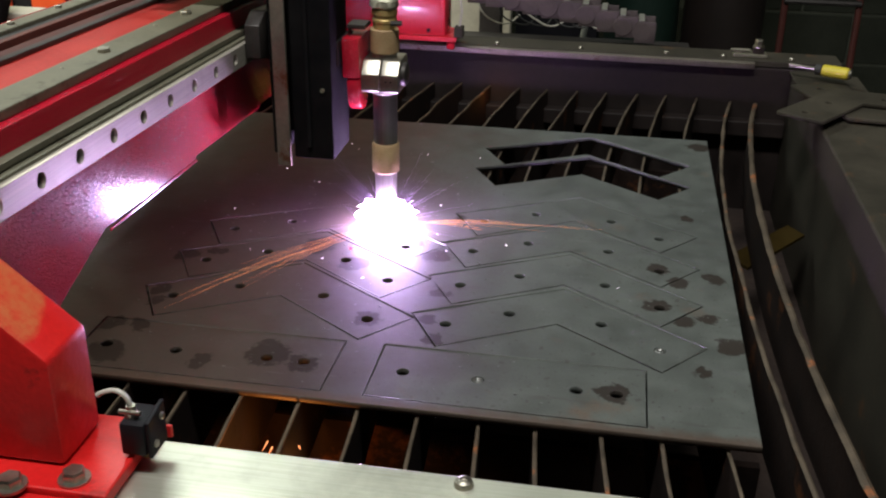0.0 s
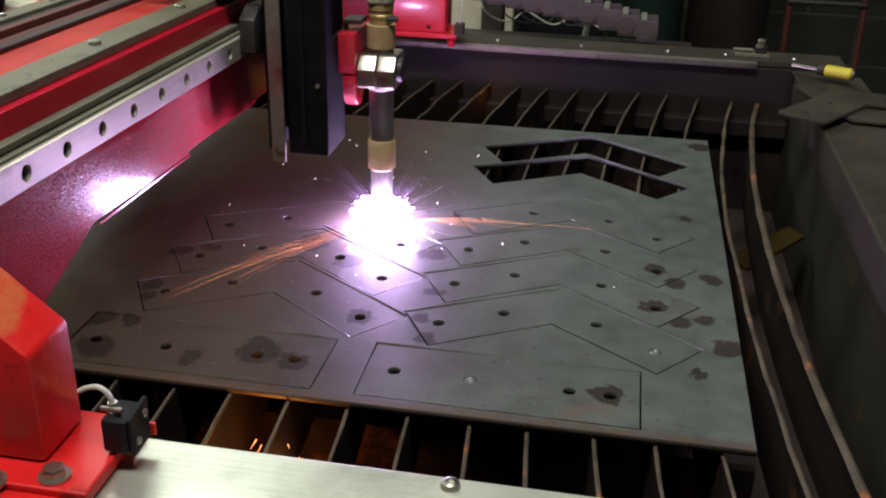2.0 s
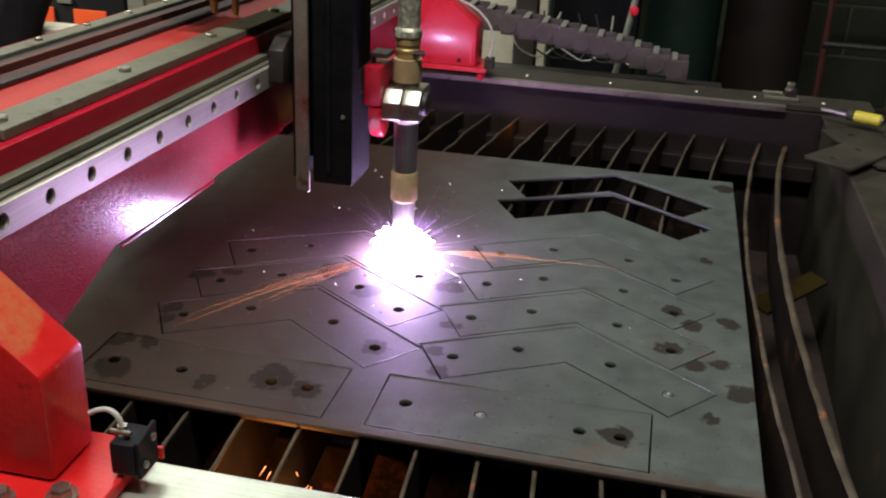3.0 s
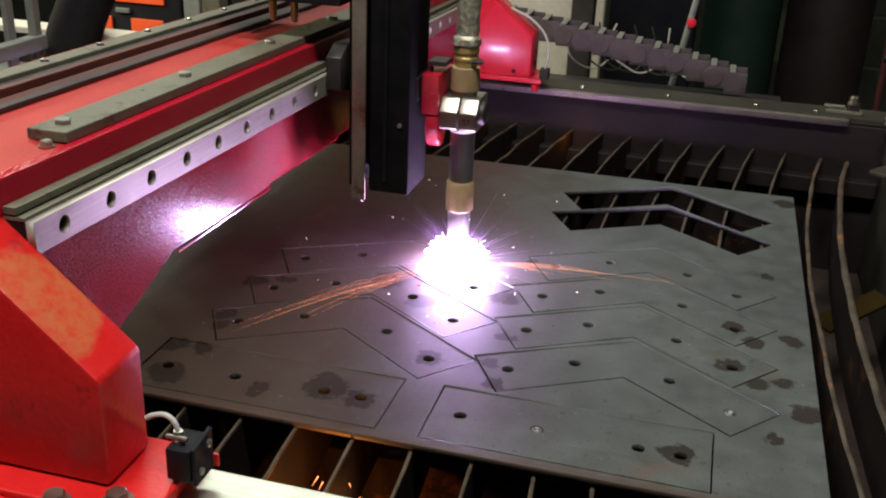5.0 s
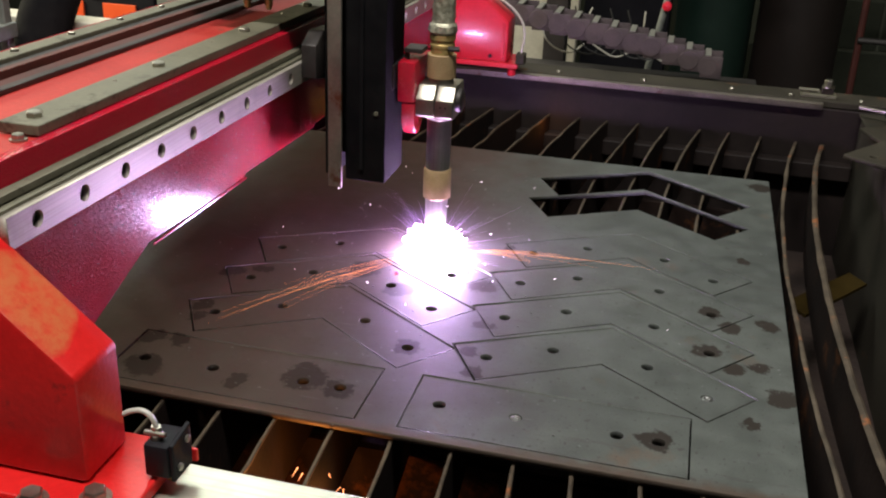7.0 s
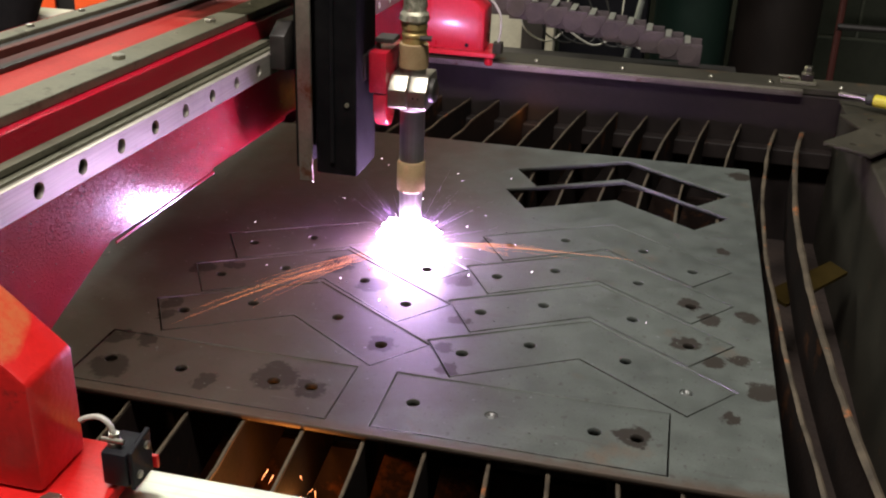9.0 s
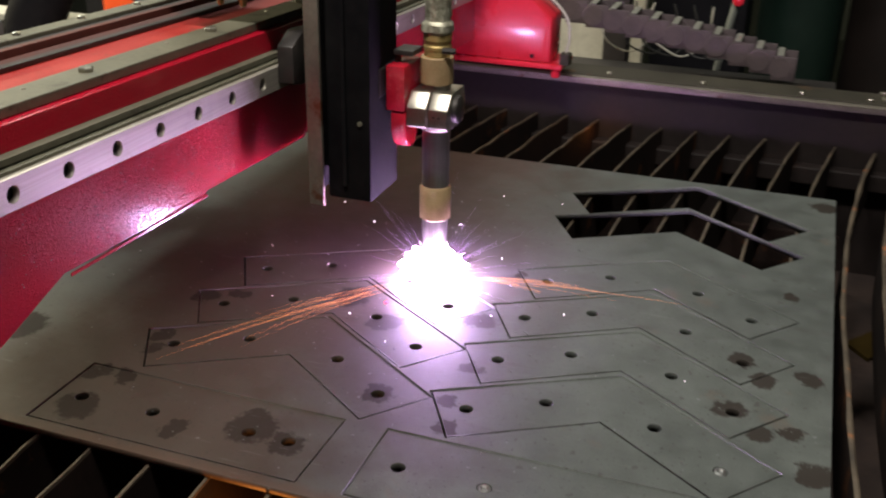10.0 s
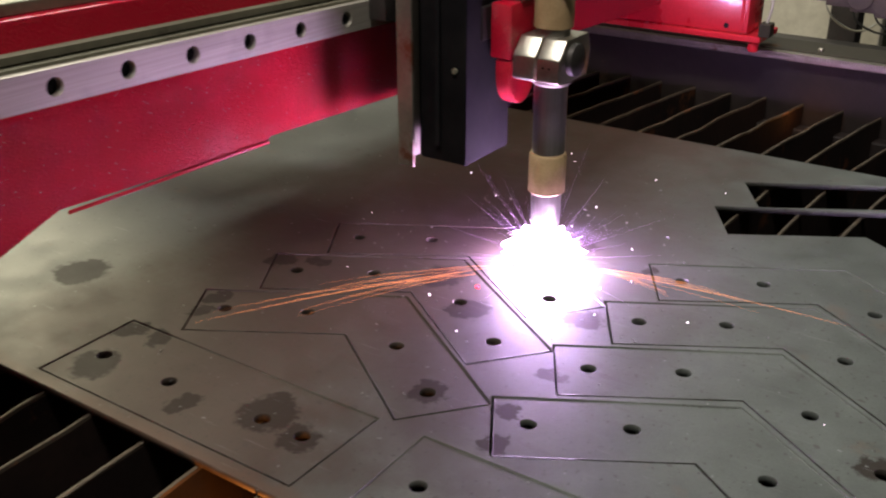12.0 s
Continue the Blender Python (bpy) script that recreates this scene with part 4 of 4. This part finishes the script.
part("end_cap", lathe((0.7105, 1.185, 0.087), [(0.0115, 0), (0.0095, 0.004)], 16, "x"), CHROME, ham, "", True)
ham.rotation_euler = (0, 0, -0.45)
part("blade", box(0.585, 0.640, 1.180, 1.190, 0.083, 0.091, 0.002), CHROME, ham)

# ---- cable chain behind the far rail ----
chain = thing("cable_chain", (0.03, 1.56, 0.064), "dusty grey cable drag chain sloping behind the rail", "cable chain")
p0, p1 = Vector((-0.30, 1.55, 0.176)), Vector((0.30, 1.55, 0.082))
NL = 13
for i in range(NL):
    c = p0.lerp(p1, (i + 0.5) / NL)
    if i > 9:
        c.z -= 0.004 * (i - 9)
    for s in (-1, 1):
        sy = c.y + s * 0.036
        lk = lathe((c.x, sy - 0.003 - 0.0018 * (i % 2), c.z), [(0.0225, 0), (0.0238, 0.001), (0.0238, 0.005), (0.0225, 0.006)], 20, "y")
        box(c.x - 0.016, c.x + 0.034, sy - 0.0025, sy + 0.0025, c.z - 0.027, c.z + 0.024, 0.001, lk)
        part("side_link", lk, LINK, chain, "", True)
    part("bridge", box(c.x - 0.008, c.x + 0.006, c.y - 0.040, c.y + 0.040, c.z + 0.0245, c.z + 0.0285, 0.001), BRIDGE, chain, "pale grey cross bar")
for k, dy in enumerate((-0.018, -0.004, 0.012, 0.022)):
    cab = thing("chain_cable", (0, 1.55 + dy, 0.12), "black cable lying in the drag chain", "cable", "cables in the drag chain")
    part("jacket", tube([p0 + Vector((0, dy, 0.004)), p0.lerp(p1, 0.5) + Vector((0, dy, 0.008)), p1 + Vector((0, dy, -0.01))], 0.006), RUBBER if k % 2 else CABLE, cab, "", True)
solo("chain_tray", box(-1.2, 0.40, 1.50, 1.62, 0.020, 0.028, 0.001), DARKBAR, "dark tray below the drag chain", "tray")

# ---- far background ----
solo("white_board", box(-0.95, -0.10, 2.05, 2.09, -0.60, 0.9, 0.004), WHITE, "yellowed white board standing behind the table", "board")
solo("dark_post", box(-0.16, -0.10, 1.78, 1.84, FLOOR, 0.55, 0.003), DARKBAR, "dark square steel post behind the rail", "post")
solo("dark_cabinet", box(-0.10, 0.16, 2.2, 2.5, FLOOR, 1.1, 0.006), BLACK, "black cabinet in the dark behind the table", "cabinet")
pole = thing("leaning_pole", (0.05, 1.72, FLOOR), "thin grey pole with a red knob leaning behind the rail", "pole")
part("pole_rod", rod((0.0, 1.74, FLOOR), (0.20, 1.74, 0.45), 0.0085, 12), GREYPAINT, pole, "", True)
part("knob", lathe((0.160, 1.722, 0.170), [(0.004, 0), (0.012, 0.003), (0.012, 0.012), (0.006, 0.016)], 16, "y"), FARRED, pole, "red round knob", True)
rnd = random.Random(5)
for k in range(7):
    x = -0.16 + 0.045 * k
    cab = thing("hanging_cable", (x, 1.68, 0.0), "thin cable hanging in a loop behind the rail", "cable", "hanging cables")
    part("wire", tube([(x, 1.68, 0.16), (x + rnd.uniform(-0.03, 0.03), 1.68, 0.09), (x + 0.03, 1.69, 0.05), (x + rnd.uniform(0.05, 0.10), 1.69, 0.03), (x + 0.12, 1.70, 0.06)], 0.0024, 6), RUBBER if k % 3 else CABLE, cab, "", True)
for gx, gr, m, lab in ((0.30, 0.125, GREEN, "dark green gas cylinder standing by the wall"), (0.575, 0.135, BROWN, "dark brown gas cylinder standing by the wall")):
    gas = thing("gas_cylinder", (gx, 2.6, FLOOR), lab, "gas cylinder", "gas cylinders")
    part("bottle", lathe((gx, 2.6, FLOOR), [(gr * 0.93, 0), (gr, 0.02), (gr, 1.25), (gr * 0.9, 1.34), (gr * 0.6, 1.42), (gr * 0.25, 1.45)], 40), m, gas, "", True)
    part("valve", lathe((gx, 2.6, FLOOR + 1.4505), [(0.02, 0), (0.02, 0.05), (0.032, 0.055), (0.032, 0.08)], 14), BRASS, gas, "", True)
lad = thing("ladder", (0.9, 2.84, FLOOR), "red oxide steel ladder leaning on the block wall", "ladder")
for lx in (0.80, 1.055):
    part("stile", rod((lx, 2.72, FLOOR), (lx + 0.02, 3.0, 1.2), 0.012, 8), OXIDE, lad)
for k in range(7):
    z = FLOOR + 0.22 + 0.26 * k
    part("rung", rod((0.80, 2.735 + 0.036 * k, z), (1.065, 2.735 + 0.036 * k, z), 0.011, 8), DARKBAR, lad)

# things beyond the gantry
crate = thing("tool_crate", (-1.53, 1.95, FLOOR), "black tool crate with orange reflective panels", "crate")
part("shell", box(-1.76, -1.345, 1.805, 2.15, FLOOR, 0.34, 0.010), BLACK, crate, "", True)
for x0, x1, z0, z1 in ((-1.686, -1.581, -0.022, 0.027), (-1.514, -1.405, -0.022, 0.027), (-1.60, -1.398, 0.075, 0.125), (-1.686, -1.640, 0.075, 0.125), (-1.686, -1.405, -0.14, -0.09)):
    part("panel", box(x0, x1, 1.797, 1.8045, z0, z1, 0.001), ORANGE, crate, "bright orange panel")
part("latch", box(-1.564, -1.516, 1.794, 1.8045, 0.042, 0.056, 0.002), GREYPAINT, crate)
post = thing("machine_column", (-1.27, 1.83, FLOOR), "two-tone grey machine column beyond the gantry", "column")
part("column", box(-1.333, -1.279, 1.80, 1.86, FLOOR, 0.9, 0.004), GREYPAINT, post)
part("door_panel", box(-1.276, -1.215, 1.805, 1.86, FLOOR, 0.9, 0.003), BAR, post, "darker grey panel")

# bracket, hose and ledge hung behind the gantry beam
rear = thing("rear_bracket", (-0.75, 0.5, 0.2), "grey steel bracket and ledge carried behind the gantry", "bracket")
part("ledge", box(-1.30, -0.60, 0.570, 0.625, 0.250, 0.262, 0.002), WHITE, rear, "pale grey ledge")
part("ledge_web", box(-1.28, -0.60, 0.590, 0.612, 0.190, 0.2495, 0.001), DARKBAR, rear)
part("link_bar", box(-0.64, -0.562, 0.56, 0.63, 0.20, 0.245, 0.002), GREYPAINT, rear)
part("side_rail", box(-0.835, -0.812, 0.10, 0.470, 0.254, 0.278, 0.002), GREYPAINT, rear)
part("side_strip", box(-0.832, -0.818, 0.448, 0.466, 0.20, 0.36, 0.002), GREYPAINT, rear)
part("side_strip", box(-0.845, -0.836, 0.405, 0.425, 0.20, 0.36, 0.002), GREYPAINT, rear)
part("foot_bar", box(-1.20, -0.60, 0.44, 0.569, 0.185, 0.199, 0.002), GREYPAINT, rear)
part("drum", lathe((-0.90, 0.36, 0.199), [(0.03, 0), (0.03, 0.16), (0.024, 0.165)], 20), FRAME, rear, "dull round canister", True)
hs = thing("supply_hose", (-0.80, 0.51, 0.2), "fat black hose rising behind the gantry", "hose")
b = tube([(-0.80, 0.495, 0.200), (-0.80, 0.505, 0.235), (-0.80, 0.53, 0.275), (-0.80, 0.565, 0.315), (-0.80, 0.61, 0.36), (-0.80, 0.66, 0.44)], 0.044, 20)
for v in b.verts:
    v.co += Vector((0, 0.6, 0.3)) * 0.002 * math.sin(v.co.z * 700)
part("hose_skin", b, SOOT, hs, "", True)
for ob in (rear, hs):
    ob.location.x += TRAVEL

# block courses on the far wall, behind the ladder
north = next(o for o in scene.objects if o.name == "wall_north")
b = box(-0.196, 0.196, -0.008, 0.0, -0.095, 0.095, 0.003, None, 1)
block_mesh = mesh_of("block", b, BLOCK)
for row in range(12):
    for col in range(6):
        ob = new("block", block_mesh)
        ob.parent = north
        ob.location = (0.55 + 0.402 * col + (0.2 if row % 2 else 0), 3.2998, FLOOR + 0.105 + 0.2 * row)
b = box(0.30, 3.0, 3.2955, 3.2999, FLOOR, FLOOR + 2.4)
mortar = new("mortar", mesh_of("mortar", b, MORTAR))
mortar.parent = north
